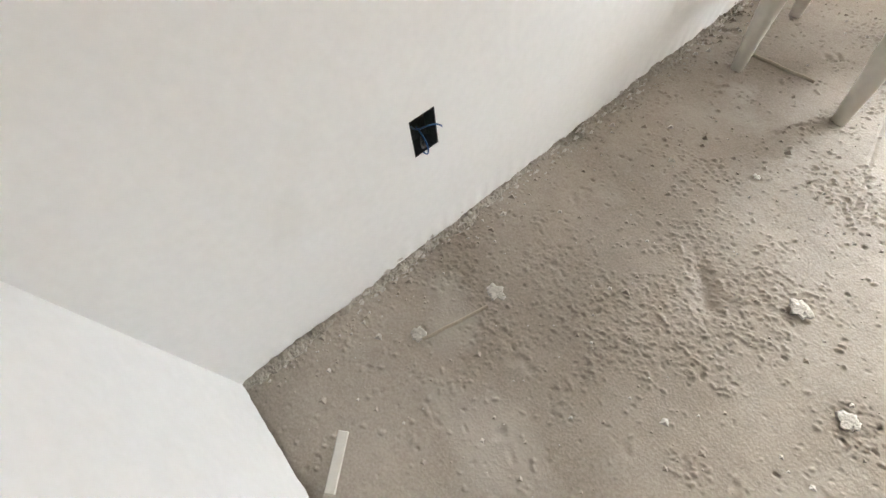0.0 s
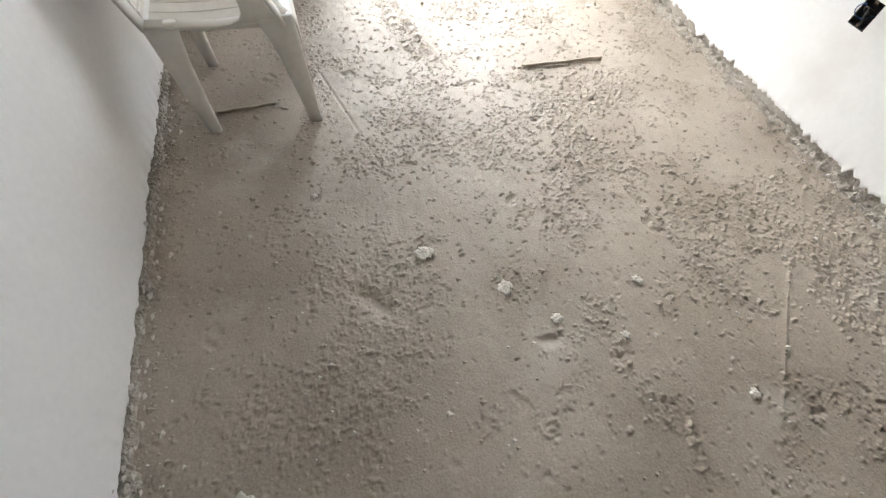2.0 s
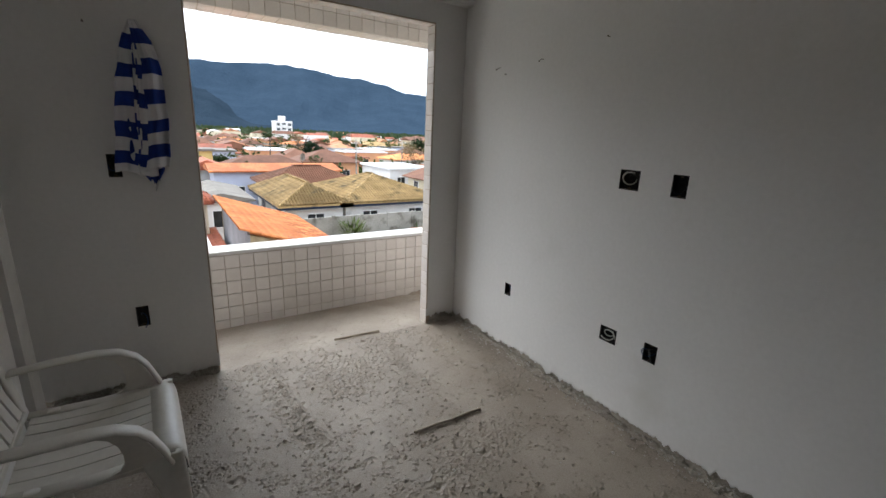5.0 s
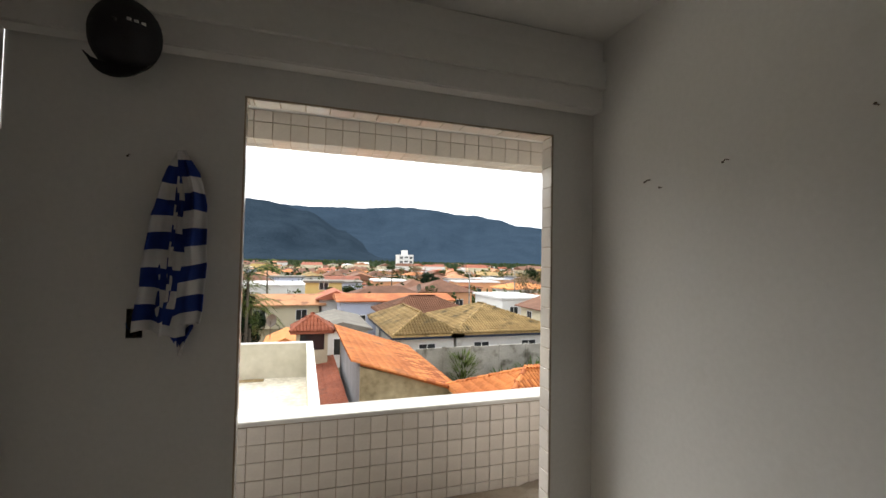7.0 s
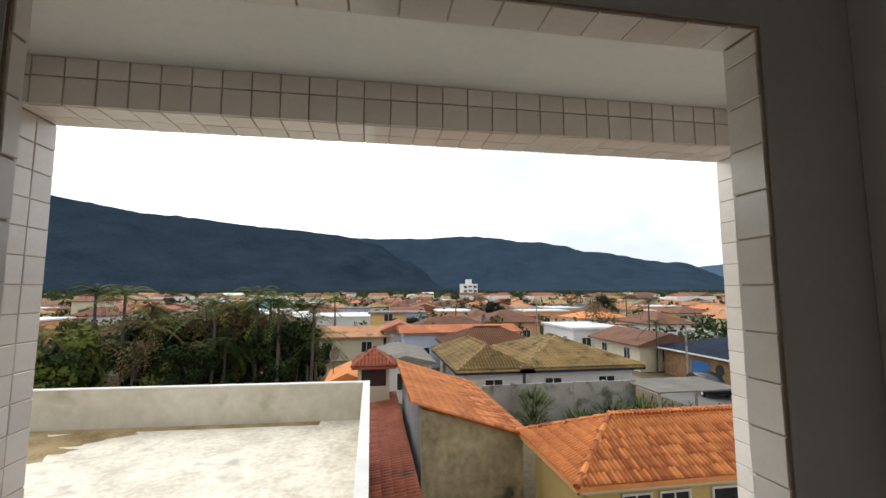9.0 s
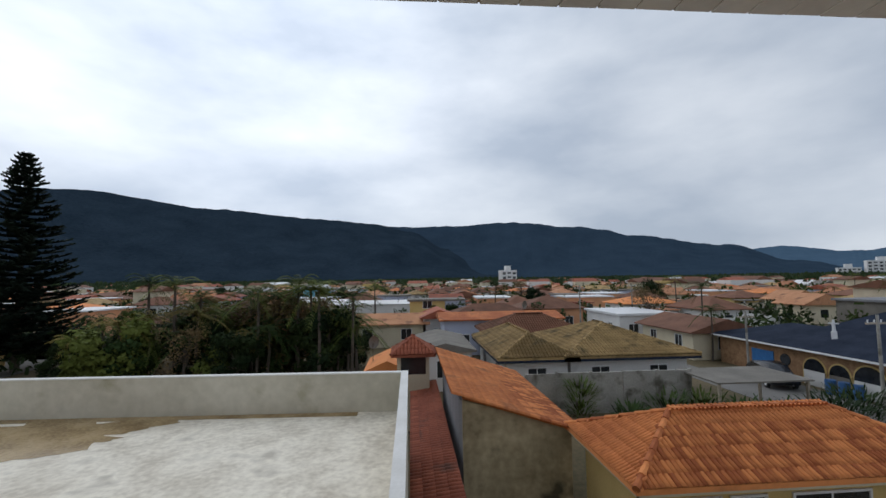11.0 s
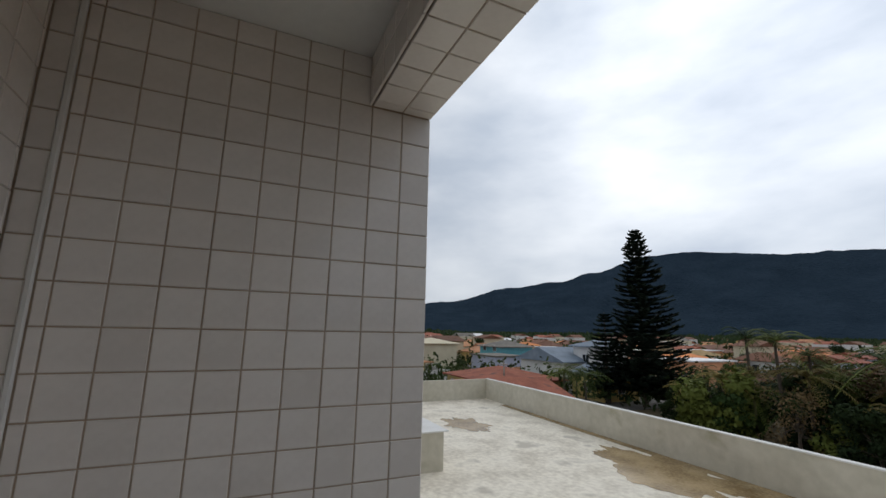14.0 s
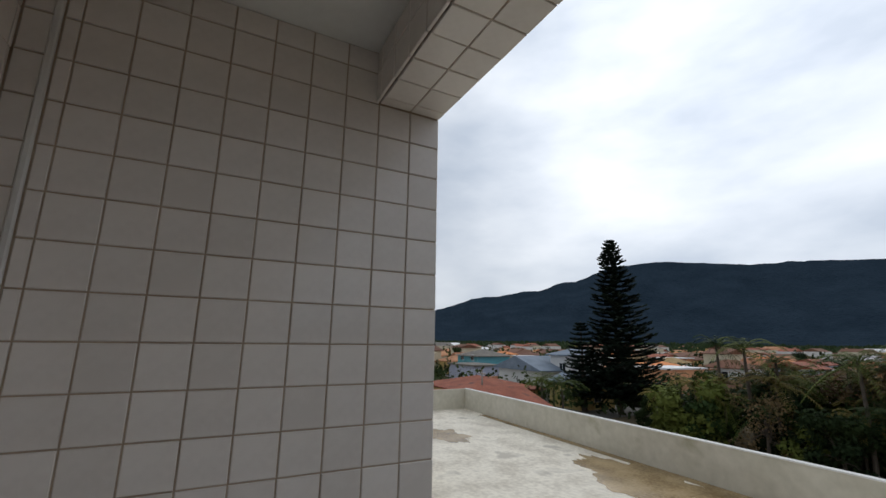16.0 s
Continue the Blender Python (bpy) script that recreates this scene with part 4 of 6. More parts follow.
bm = boxes(((-14.7, -10.5, 1.021), (-11.2, -6.6, 1.06)))
part("hatch_lid", bm, M["white_cap"], terr)


def blot(cx, cy, rx, ry, seed, name, mat, label):
    bm = bmesh.new()
    n = 90
    ring = []
    for i in range(n):
        a = 2 * math.pi * i / n
        k = 1 + 0.55 * noise.noise((math.cos(a) * 1.6 + seed, math.sin(a) * 1.6, seed)) + 0.22 * noise.noise((math.cos(a) * 6, math.sin(a) * 6, seed)) + 0.1 * noise.noise((math.cos(a) * 16, math.sin(a) * 16, seed))
        ring.append(bm.verts.new((cx + rx * k * math.cos(a), min(-0.01 - (cx + rx * k * math.cos(a)) * SK, cy + ry * k * math.sin(a)), 0.005)))
    bm.faces.new(ring)
    part(name, bm, mat, terr, label)


blot(-9.0, -0.9, 2.6, 1.25, 3.0, "puddle", M["puddle"], "shallow muddy brown puddle")
blot(-16.5, -3.3, 1.3, 0.8, 8.0, "puddle", M["puddle"], "drying muddy patch")
bm = askew(bmesh.new(), -20.0, -1.4, -0.35, -0.005, 0.003, 0.006)
part("damp_strip", bm, M["puddle"], terr, "damp brown strip along the wall")


rr = part("rear_roof", askew(bmesh.new(), -9.2, -0.2, 0.19, 1.9, -0.9, 0.55), M["clay_red"], terr, "red clay tile lean-to roof behind the wall")
tiled_slope_later = [(rr, (-0.2, 2.0, 0.52), (-9.2, 2.44, 0.52), (-9.2, 1.04, 0.86), (-0.2, 0.60, 0.86))]


def ridge(name, dist, deep, heights, seed, mat, label, peak=1.0):
    """A mountain range; heights: (azimuth in degrees from +y, slope to the crest)."""
    verts, faces = [], []
    n, rows = 460, 26
    a0, a1 = heights[0][0], heights[-1][0]
    for i in range(n + 1):
        az = a0 + (a1 - a0) * i / n
        for (pa, ph), (qa, qh) in zip(heights, heights[1:]):
            if pa <= az <= qa:
                k = (az - pa) / (qa - pa)
                k = k * k * (3 - 2 * k)
                s = ph + (qh - ph) * k
                break
        s += 0.0035 * noise.noise((az * 0.22, seed, 0)) + 0.0018 * noise.noise((az * 0.9, seed, 2)) + 0.0009 * noise.noise((az * 4, seed, 5))
        for j in range(rows + 1):
            k = j / rows
            spur = noise.noise((az * 0.16, k * 2.2, seed + 9)) * 0.16 + 0.03 * noise.noise((az * 0.6, k * 4, seed + 3))
            d = dist + deep * (k + spur * math.sin(k * math.pi))
            h = s * (dist + deep) * (k ** 1.25)
            a = radians(az)
            verts.append((math.sin(a) * d, math.cos(a) * d, G - 4 + (h + 10) * peak))
    for i in range(n):
        for j in range(rows):
            a = i * (rows + 1) + j
            faces.append((a, a + rows + 1, a + rows + 2, a + 1))
    ob = sheet(name, verts, faces, mat, label, "mountain", kind="structure")
    return ob


# each range carries its distance haze as a tint in its material
ridge("backdrop_mountains", 1150, 900, [(-100, 0.03), (-72, 0.05), (-65, 0.067), (-56, 0.102), (-50, 0.115), (-46, 0.134), (-39, 0.168), (-36, 0.170), (-25, 0.153), (-12, 0.140), (-5, 0.130), (0, 0.112), (5, 0.07), (11, 0.02), (16, 0.0)], 2.0, M["forest"], "dark forested mountain range under low cloud, tinted with haze")
ridge("backdrop_rear_mountains", 1500, 900, [(-14, 0.10), (-4, 0.124), (1, 0.122), (7, 0.125), (13, 0.129), (22, 0.114), (25, 0.102), (28, 0.089), (38, 0.060), (44, 0.026), (50, 0.004), (70, 0.0)], 4.0, M["mid_forest"], "forested mountain range behind a nearer one, tinted blue-grey with haze")
ridge("backdrop_far_mountains", 3000, 700, [(30, 0.03), (38, 0.045), (43, 0.053), (48, 0.038), (53, 0.043), (60, 0.05), (80, 0.03)], 6.0, M["far_forest"], "mountains far off, haze tinted blue into their colour")


# ---- houses ----
def window(parent, m, w, h, frame_mat=None):
    """A window on a wall: m has x along the wall, y outwards; its sill at z = 0."""
    fm = frame_mat or M["white_frame"]
    bm = bmesh.new()
    box(bm, (-w / 2, -0.02, 0), (w / 2, 0.012, h), m)
    win = part("window", bm, M["glass_and_shade"], parent)
    bm = bmesh.new()
    t = 0.06
    for a, b in (((-w / 2 - t, 0.0, -t), (w / 2 + t, 0.05, 0)), ((-w / 2 - t, 0.0, h), (w / 2 + t, 0.05, h + t)), ((-w / 2 - t, 0.0, 0), (-w / 2, 0.05, h)), ((w / 2, 0.0, 0), (w / 2 + t, 0.05, h)), ((-0.02, 0.0, 0), (0.02, 0.035, h))):
        box(bm, a, b, m)
    part("frame", bm, fm, win)
    return win


TILE_SHAPES = {}


def clay_tile(w, l, mat):
    """One barrel tile lying up the slope: x across, y up, z out."""
    key = (w, l, mat.name)
    if key not in TILE_SHAPES:
        bm = bmesh.new()
        ring = []
        for y, lift, k in ((0, 0.014, 1.0), (l * 1.12, 0.0, 0.86)):
            row = []
            for i in range(6):
                a = math.pi * i / 5
                row.append(bm.verts.new((-math.cos(a) * w * 0.52 * k, y, math.sin(a) * w * 0.42 + lift)))
            ring.append(row)
        for i in range(5):
            bm.faces.new((ring[0][i], ring[0][i + 1], ring[1][i + 1], ring[1][i]))
        low = [bm.verts.new(v.co - Vector((0, -0.002, 0.022))) for v in ring[0]]
        for i in range(5):
            bm.faces.new((low[i], low[i + 1], ring[0][i + 1], ring[0][i]))
        bmesh.ops.recalc_face_normals(bm, faces=bm.faces[:])
        me = bpy.data.meshes.new("roof_tile")
        bm.to_mesh(me)
        bm.free()
        me.shade_smooth()
        me.materials.append(mat)
        TILE_SHAPES[key] = me
    return TILE_SHAPES[key]


roof_rng = random.Random(17)


def tiled_slope(parent, a, b, c, d, mat, w=0.21, l=0.36, singles=0, u_lo=None):
    """Barrel tiles over the slope with eave a-b and ridge d-c (above b is c, above a is d). The first `singles` tiles are parts, the rest one joined part."""
    a, b, c, d = (Vector(p) for p in (a, b, c, d))
    e = (b - a).normalized()
    n = e.cross(d - a).normalized()
    up = n.cross(e).normalized()
    rise = (d - a).dot(up)
    mesh = clay_tile(w, l, mat)
    base = np.array([v.co[:] for v in mesh.vertices])
    tris = [tuple(p.vertices) for p in mesh.polygons]
    verts, faces = [], []
    made = 0
    for r in range(int(rise / l) + 1):
        s = r * l
        k = min(1.0, s / rise)
        k2 = min(1.0, (s + l * 0.5) / rise)
        lo = max(((d - a).dot(e)) * k2, 0 if u_lo is None else u_lo)
        hi = (b - a).dot(e) + ((c - b).dot(e)) * k2
        i0, i1 = math.ceil(lo / w), math.floor(hi / w)
        for i in range(i0, i1 + 1):
            at = a + e * (i * w + roof_rng.uniform(-0.006, 0.006)) + up * (s + roof_rng.uniform(-0.006, 0.006)) + n * roof_rng.uniform(-0.003, 0.004)
            rot = Matrix((e, up, n)).transposed().to_4x4() @ pose(0, 0, 0, 0, 0, roof_rng.uniform(-0.7, 0.7))
            m = Matrix.Translation(at) @ rot
            if made < singles:
                ob = new("roof_tile", mesh)
                ob.matrix_basis = m
                ob.parent = parent
                made += 1
            else:
                b0 = len(verts)
                mm = np.array(m)
                verts.extend(map(tuple, base @ mm[:3, :3].T + mm[:3, 3]))
                faces.extend([tuple(b0 + q for q in f) for f in tris])
    if faces:
        me = bpy.data.meshes.new("roof_tiles")
        me.from_pydata(verts, [], faces)
        me.shade_smooth()
        me.materials.append(mat)
        ob = new("roof_tiles", me)
        ob.parent = parent
        tagged(ob, kind="stuff")


CAPS = {}


def ridge_caps(parent, a, b, mat, r=0.11):
    """Half-round cap tiles along a ridge or hip."""
    a, b = Vector(a), Vector(b)
    n = max(2, int((b - a).length / 0.40))
    step = (b - a).length / n
    key = (mat.name, r, round(step, 2))
    if key not in CAPS:
        bm = bmesh.new()
        tube(bm, [(0, 0, 0.03), (0, step * 1.12, 0.012)], r, 8, r * 0.86)
        me = bpy.data.meshes.new("ridge_cap")
        bm.to_mesh(me)
        bm.free()
        me.materials.append(mat)
        CAPS[key] = me
    y = (b - a).normalized()
    x = y.cross(Vector((0, 0, 1))).normalized()
    rot = Matrix((x, y, x.cross(y))).transposed().to_4x4()
    for i in range(n):
        ob = new("ridge_cap", CAPS[key])
        ob.matrix_basis = Matrix.Translation(a + (b - a) * i / n) @ rot
        ob.parent = parent


def house(label, x, y, w, d, eave, wall_mat, roof_mat, rise=1.2, over=0.5, kind="hip", tiles=False, singles=0, rot=0.0, name="house", wins=True, ridge_along="x", group="", tile_w=0.21, tile_l=0.36):
    """A house with its walls, roof and windows. x, y: the middle of its plan; eave: height above the street."""
    t = thing(name, label, "house", pose(x, y, G, 0, 0, rot), group)
    part("wall", boxes(((-w / 2, -d / 2, -0.3), (w / 2, d / 2, eave))), wall_mat, t)
    W, D = w / 2 + over, d / 2 + over
    if kind == "flat":
        part("roof", boxes(((-W + 0.2, -D + 0.2, eave), (W - 0.2, D - 0.2, eave + 0.25))), roof_mat, t)
    else:
        if kind == "hip":
            k = max(0.0, (W - D)) if ridge_along == "x" else 0.0
            ky = max(0.0, (D - W)) if ridge_along == "y" or W < D else 0.0
            if W < D:
                k = 0.0
            r0, r1 = Vector((-k, -ky, eave + rise)), Vector((k, ky, eave + rise))
        elif kind == "gable":
            if ridge_along == "x":
                r0, r1 = Vector((-W, 0, eave + rise)), Vector((W, 0, eave + rise))
            else:
                r0, r1 = Vector((0, -D, eave + rise)), Vector((0, D, eave + rise))
        e = [Vector((-W, -D, eave)), Vector((W, -D, eave)), Vector((W, D, eave)), Vector((-W, D, eave))]
        along_x = abs((r1 - r0).x) >= abs((r1 - r0).y)
        if along_x:
            slopes = [(e[0], e[1], r1, r0), (e[2], e[3], r0, r1), (e[1], e[2], r1, r1), (e[3], e[0], r0, r0)]
        else:
            slopes = [(e[3], e[0], r0, r1), (e[1], e[2], r1, r0), (e[0], e[1], r0, r0), (e[2], e[3], r1, r1)]
        bm = bmesh.new()
        low = [bm.verts.new(v - Vector((0, 0, 0.12))) for v in e]
        hi = [bm.verts.new(v) for v in e]
        R0 = bm.verts.new(r0)
        R1 = bm.verts.new(r1) if (r1 - r0).length > 1e-4 else R0
        def face(*vs):
            u = []
            for v in vs:
                if v not in u:
                    u.append(v)
            bm.faces.new(u)
        if along_x:
            face(hi[0], hi[1], R1, R0), face(hi[2], hi[3], R0, R1), face(hi[1], hi[2], R1), face(hi[3], hi[0], R0)
        else:
            face(hi[3], hi[0], R0, R1), face(hi[1], hi[2], R1, R0), face(hi[0], hi[1], R0), face(hi[2], hi[3], R1)
        for i in range(4):
            face(low[i], low[(i + 1) % 4], hi[(i + 1) % 4], hi[i])
        face(*low[::-1])
        roof = part("roof", bm, roof_mat, t)
        if roof_mat is M["clay_tan"]:
            z0, z1 = eave - 0.27, eave - 0.121
            part("eaves_board", boxes(((-W, -D, z0), (W, -D + 0.04, z1)), ((-W, -D + 0.041, z0), (-W + 0.04, D, z1)), ((W - 0.04, -D + 0.041, z0), (W, D, z1))), M["slate"], t, "dark strip along the underside of the eaves")
        if tiles:
            left = singles
            for s in slopes:
                if kind == "gable" and (s[2] - s[3]).length < 1e-4:
                    continue
                tiled_slope(roof, *s, roof_mat, tile_w, tile_l, singles=left)
                left = 0
            if (r1 - r0).length > 1e-4:
                ridge_caps(roof, r0, r1, roof_mat)
            if kind == "hip":
                for q, r in ((e[0], r0), (e[3], r1 if not along_x else r0), (e[1], r1 if along_x else r0), (e[2], r1)):
                    ridge_caps(roof, q, r, roof_mat, 0.09)
    if wins == "few":
        for px, py, qx, qy in ((-w / 4, -d / 2, 0.55, 0.03), (w / 4, -d / 2, 0.45, 0.03), (0, d / 2, 0.6, 0.03), (-w / 2, 0, 0.03, 0.5), (w / 2, 0, 0.03, 0.5)):
            part("window", boxes(((px - qx, py - qy, 0.9), (px + qx, py + qy, 2.1))), M["glass_and_shade"], t)
    elif wins:
        n = max(1, int(w / 3))
        for i in range(n):
            px = -w / 2 + w * (i + 0.5) / n
            for z in ([0.9] if eave < 4 else [0.9, 3.7]):
                window(t, pose(px, -d / 2, z, 0, 0, 0) @ Matrix.Diagonal((1, -1, 1, 1)), 1.1, 1.1)
        for s in (-1, 1):
            for i in range(max(1, int(d / 4))):
                py = -d / 2 + d * (i + 0.5) / max(1, int(d / 4))
                window(t, pose(s * w / 2, py, 0.9, 0, 0, 0) @ Matrix(((0, s, 0, 0), (1, 0, 0, 0), (0, 0, 1, 0), (0, 0, 0, 1))), 1.0, 1.1)
    return t


for par_, a_, b_, c_, d_ in tiled_slope_later:
    tiled_slope(par_, a_, b_, c_, d_, M["clay_red"], 0.2, 0.34, singles=90)

# the yellow house below the balcony
yh = house("single-storey yellow house with an orange clay tile hip roof", 8.35, 11.55, 8.0, 3.4, 2.8, M["yellow_wall"], M["clay_new"], 0.98, 0.45, tiles=True, singles=280, wins=False, tile_w=0.125, tile_l=0.36)
for px, w in ((-2.6, 0.75), (-1.5, 0.8), (0.6, 1.9), (2.9, 0.35), (3.5, 0.35)):
    window(yh, pose(px, -1.7, 1.75, 0, 0, 0) @ Matrix.Diagonal((1, -1, 1, 1)), w, 0.55)
part("fascia", boxes(((-4.4, -2.1, 2.6), (4.4, -2.06, 2.69)), ((-4.4, -2.1, 2.6), (-4.36, 2.1, 2.69))), M["cream_wall"], yh)

# the tall narrow shed
shed = thing("shed", "tall narrow mouldy outbuilding with a sloping orange tile roof", "outbuilding", pose(0.6, 13.6, G))
bm = bmesh.new()
prism(bm, [(0, 0, -0.2), (3.45, 0, -0.2), (3.45, 0, 2.75), (0, 0, 3.70)], (0, 0.15, 0))
part("front_wall", bm, M["render_mould"], shed, "rendered gable wall with mould streaks")
part("side_wall", boxes(((0.0, 0.151, -0.2), (0.15, 8.4, 3.75))), M["grey_render"], shed, "dark grey streaked side wall")
part("side_wall", boxes(((3.30, 0.151, -0.2), (3.45, 8.4, 2.7))), M["render_mould"], shed)
bm = bmesh.new()
prism(bm, [(0, 8.4, -0.2), (3.45, 8.4, -0.2), (3.45, 8.4, 2.75), (0, 8.4, 3.70)], (0, 0.15, 0))
part("back_wall", bm, M["render_mould"], shed)
bm = bmesh.new()
prism(bm, [(-0.02, -0.08, 3.77), (3.78, -0.08, 2.56), (3.78, 8.6, 2.56), (-0.02, 8.6, 3.77)], (0, 0, 0.06))
sroof = part("roof", bm, M["clay_new"], shed)
tiled_slope(sroof, (3.78, -0.08, 2.63), (3.78, 8.6, 2.63), (-0.02, 8.6, 3.84), (-0.02, -0.08, 3.84), M["clay_new"], 0.2, 0.36, singles=200)
part("roof_wall", boxes(((-0.10, -0.02, 3.72), (-0.021, 8.6, 3.92))), M["grey_render"], shed)

# the low red roof along the terrace
low = thing("lean_to", "low lean-to with a weathered red clay tile roof", "outbuilding", pose(-1.02, 11.0, G))
part("wall", boxes(((0.02, 0.0, -0.2), (1.15, 12.2, 1.75))), M["grey_render"], low)
bm = bmesh.new()
prism(bm, [(-0.02, -0.1, 1.80), (1.28, -0.1, 1.98), (1.28, 12.3, 1.98), (-0.02, 12.3, 1.80)], (0, 0, 0.05))
lroof = part("roof", bm, M["clay_red"], low)
tiled_slope(lroof, (-0.02, 12.3, 1.86), (-0.02, -0.1, 1.86), (1.28, -0.1, 2.04), (1.28, 12.3, 2.04), M["clay_red"], 0.2, 0.34, singles=60)

turret = house("small square look-out with a red clay tile hip roof", -0.88, 22.6, 1.6, 1.6, 3.75, M["cream_wall"], M["clay_red"], 0.75, 0.3, tiles=True, wins=False, name="roof_turret", tile_w=0.18)
# the look-out's walls are closed; dark panels paint its shaded inside
part("opening", boxes(((-0.62, -0.815, 2.75), (0.62, -0.79, 3.62))), M["glass_and_shade"], turret, "dark panel standing in for the shade of an unglazed opening")
part("opening", boxes(((-0.815, -0.62, 2.75), (-0.79, 0.62, 3.62))), M["glass_and_shade"], turret, "dark panel standing in for the shade of an unglazed opening")
house("peach rendered house with a tiled roof", -2.3, 25.5, 2.2, 4.0, 2.6, M["peach_wall"], M["clay_new"], 0.55, 0.15, kind="gable", ridge_along="y")
house("white house with an old mossy tan tile roof", 6.6, 30.6, 3.8, 9.6, 2.72, M["white_wall"], M["clay_tan"], 1.15, 0.6, tiles=True, ridge_along="y")
house("wing of a white house with an old mossy tan tile roof", 12.4, 30.1, 7.4, 8.6, 2.72, M["white_wall"], M["clay_tan"], 1.5, 0.6, tiles=True)
house("house with a brown tile roof", 9.5, 38.0, 7.5, 5.0, 2.9, M["white_wall"], M["clay_brown"], 1.3, 0.6, tiles=True)
house("long pale house with a smooth orange roof", 8.0, 44.5, 11.5, 5.0, 3.5, M["lilac_wall"], M["clay_new"], 0.55, 0.5, kind="gable")
house("house with grey fibre-cement roofs", 1.3, 33.0, 3.6, 8.0, 2.7, M["white_wall"], M["fibre"], 0.5, 0.3, kind="gable", ridge_along="y")
house("long white house with a brown tile roof and a porch", 26.8, 40.6, 5.8, 8.2, 2.5, M["cream_wall"], M["clay_brown"], 1.1, 0.6, ridge_along="y", kind="gable")
# the stone-fronted house with the slate-blue roof
sh = house("long brown stone house with a dark blue-grey tiled roof", 29.4, 29.2, 7.0, 13.2, 2.45, M["stone_wall"], M["slate"], 1.15, 0.6, ridge_along="y", wins=False)
part("tall_roof_wall", boxes(((-1.0, -6.4, 2.0), (8.4, 1.6, 2.7))), M["stone_wall"], sh)
bm = bmesh.new()
lo_ = [bm.verts.new(c) for c in ((-1.6, -7.0, 2.7), (9.0, -7.0, 2.7), (9.0, 2.2, 2.7), (-1.6, 2.2, 2.7))]
r0_, r1_ = bm.verts.new((3.0, -2.4, 5.1)), bm.verts.new((4.4, -2.4, 5.1))
for f_ in ((lo_[0], lo_[1], r1_, r0_), (lo_[1], lo_[2], r1_), (lo_[2], lo_[3], r0_, r1_), (lo_[3], lo_[0], r0_), tuple(lo_[::-1])):
    bm.faces.new(f_)
part("tall_roof", bm, M["slate"], sh, "dark blue-grey hip roof")
part("fascia", boxes(((-4.16, -7.2, 2.30), (-4.101, 7.2, 2.42))), M["white_frame"], sh, "white eaves board")
part("garage_door", boxes(((-3.56, 1.1, 0.0), (-3.49, 3.1, 1.75))), M["blue_paint"], sh, "blue roller door")
bm = bmesh.new()
tube(bm, [(-3.56, 0.1, 1.35), (-3.49, 0.1, 1.35)], 0.42, 20)
part("round_window", bm, M["glass_and_shade"], sh)
for py, w, fill in ((-2.1, 1.5, "white_wall"), (-3.8, 1.3, "fibre"), (-5.6, 1.8, "white_wall")):
    bm = boxes(((-3.54, py - w / 2 - 0.1, 0.0), (-3.49, py + w / 2 + 0.1, 1.05)))
    tube(bm, [(-3.54, py, 1.05), (-3.49, py, 1.05)], w / 2 + 0.1, 20)
    arch = part("archway", bm, M["yellow_wall"], sh, "arched opening with a pale rim")
    # a dark slab laid on the front paints the shade within the arch
    bm = boxes(((-3.56, py - w / 2, 0.0), (-3.541, py + w / 2, 1.05)))
    tube(bm, [(-3.56, py, 1.05), (-3.541, py, 1.05)], w / 2, 20)
    part("recess", bm, M["glass_and_shade"], arch)
    part("shutter", boxes(((-3.575, py - w / 2, 0.0), (-3.561, py + w / 2, 1.0))), M[fill], arch)
house("low navy house with a white trimmed flat roof", 27.9, 16.2, 6.4, 9.6, 2.3, M["navy_wall"], M["blue_paint"], kind="flat", wins=True)
house("pale grey box-shaped commercial building", 54.0, 44.0, 9.0, 7.0, 4.3, M["fibre"], M["grey_render"], kind="flat")
house("small yellow house with a flat grey roof", 1.2, 58.0, 4.6, 4.0, 4.6, M["yellow_wall"], M["fibre"], kind="flat")
house("low cream house with a long dusty clay roof", -3.6, 50.5, 8.5, 5.0, 2.6, M["cream_wall"], M["clay_pale"], 1.0, 0.5, kind="gable")
house("white house with a steep red lean-to roof", 2.2, 51.0, 3.6, 6.0, 3.2, M["white_wall"], M["clay_red"], 0.9, 0.4, kind="gable", ridge_along="y")
house("low brown-roofed house between gardens", 9.0, 54.5, 9.0, 5.0, 3.1, M["cream_wall"], M["clay_brown"], 1.2, 0.6)
house("peach house with a brown clay roof", 19.0, 62.0, 8.0, 7.0, 3.2, M["peach_wall"], M["clay_brown"], 1.6, 0.6)
house("pale flat-roofed garage building", 26.0, 52.0, 6.5, 9.0, 3.0, M["white_wall"], M["white_frame"], kind="flat")
house("long low white-roofed hall", -7.0, 72.0, 14.0, 5.0, 3.6, M["white_wall"], M["white_frame"], 0.5, 0.2, kind="gable")
house("white and blue house with a low roof", -26.0, 112.0, 8.0, 7.0, 5.6, M["teal_wall"], M["white_frame"], 0.8, 0.2, kind="gable")
house("red roofed yellow house", -44.0, 28.0, 10.0, 9.0, 2.6, M["yellow_wall"], M["clay_red"], 1.1, 0.5)
house("white gabled house with a weathered blue roof", -50.5, 43.0, 9.5, 9.0, 3.9, M["white_wall"], M["slate_blue"], 1.7, 0.6, kind="gable", ridge_along="y")
house("white upper-storey block with a low blue hip roof", -45.6, 44.5, 4.6, 5.0, 5.9, M["white_wall"], M["slate_blue"], 0.9, 0.5)
house("yellow low house with a blue roof", -41.0, 40.5, 5.0, 5.5, 2.9, M["yellow_wall"], M["slate_blue"], 1.0, 0.4, kind="gable")
house("green house with a grey-green hip roof", -80.0, 52.0, 8.0, 8.0, 4.6, M["teal_wall"], M["fibre"], 1.3, 0.6)
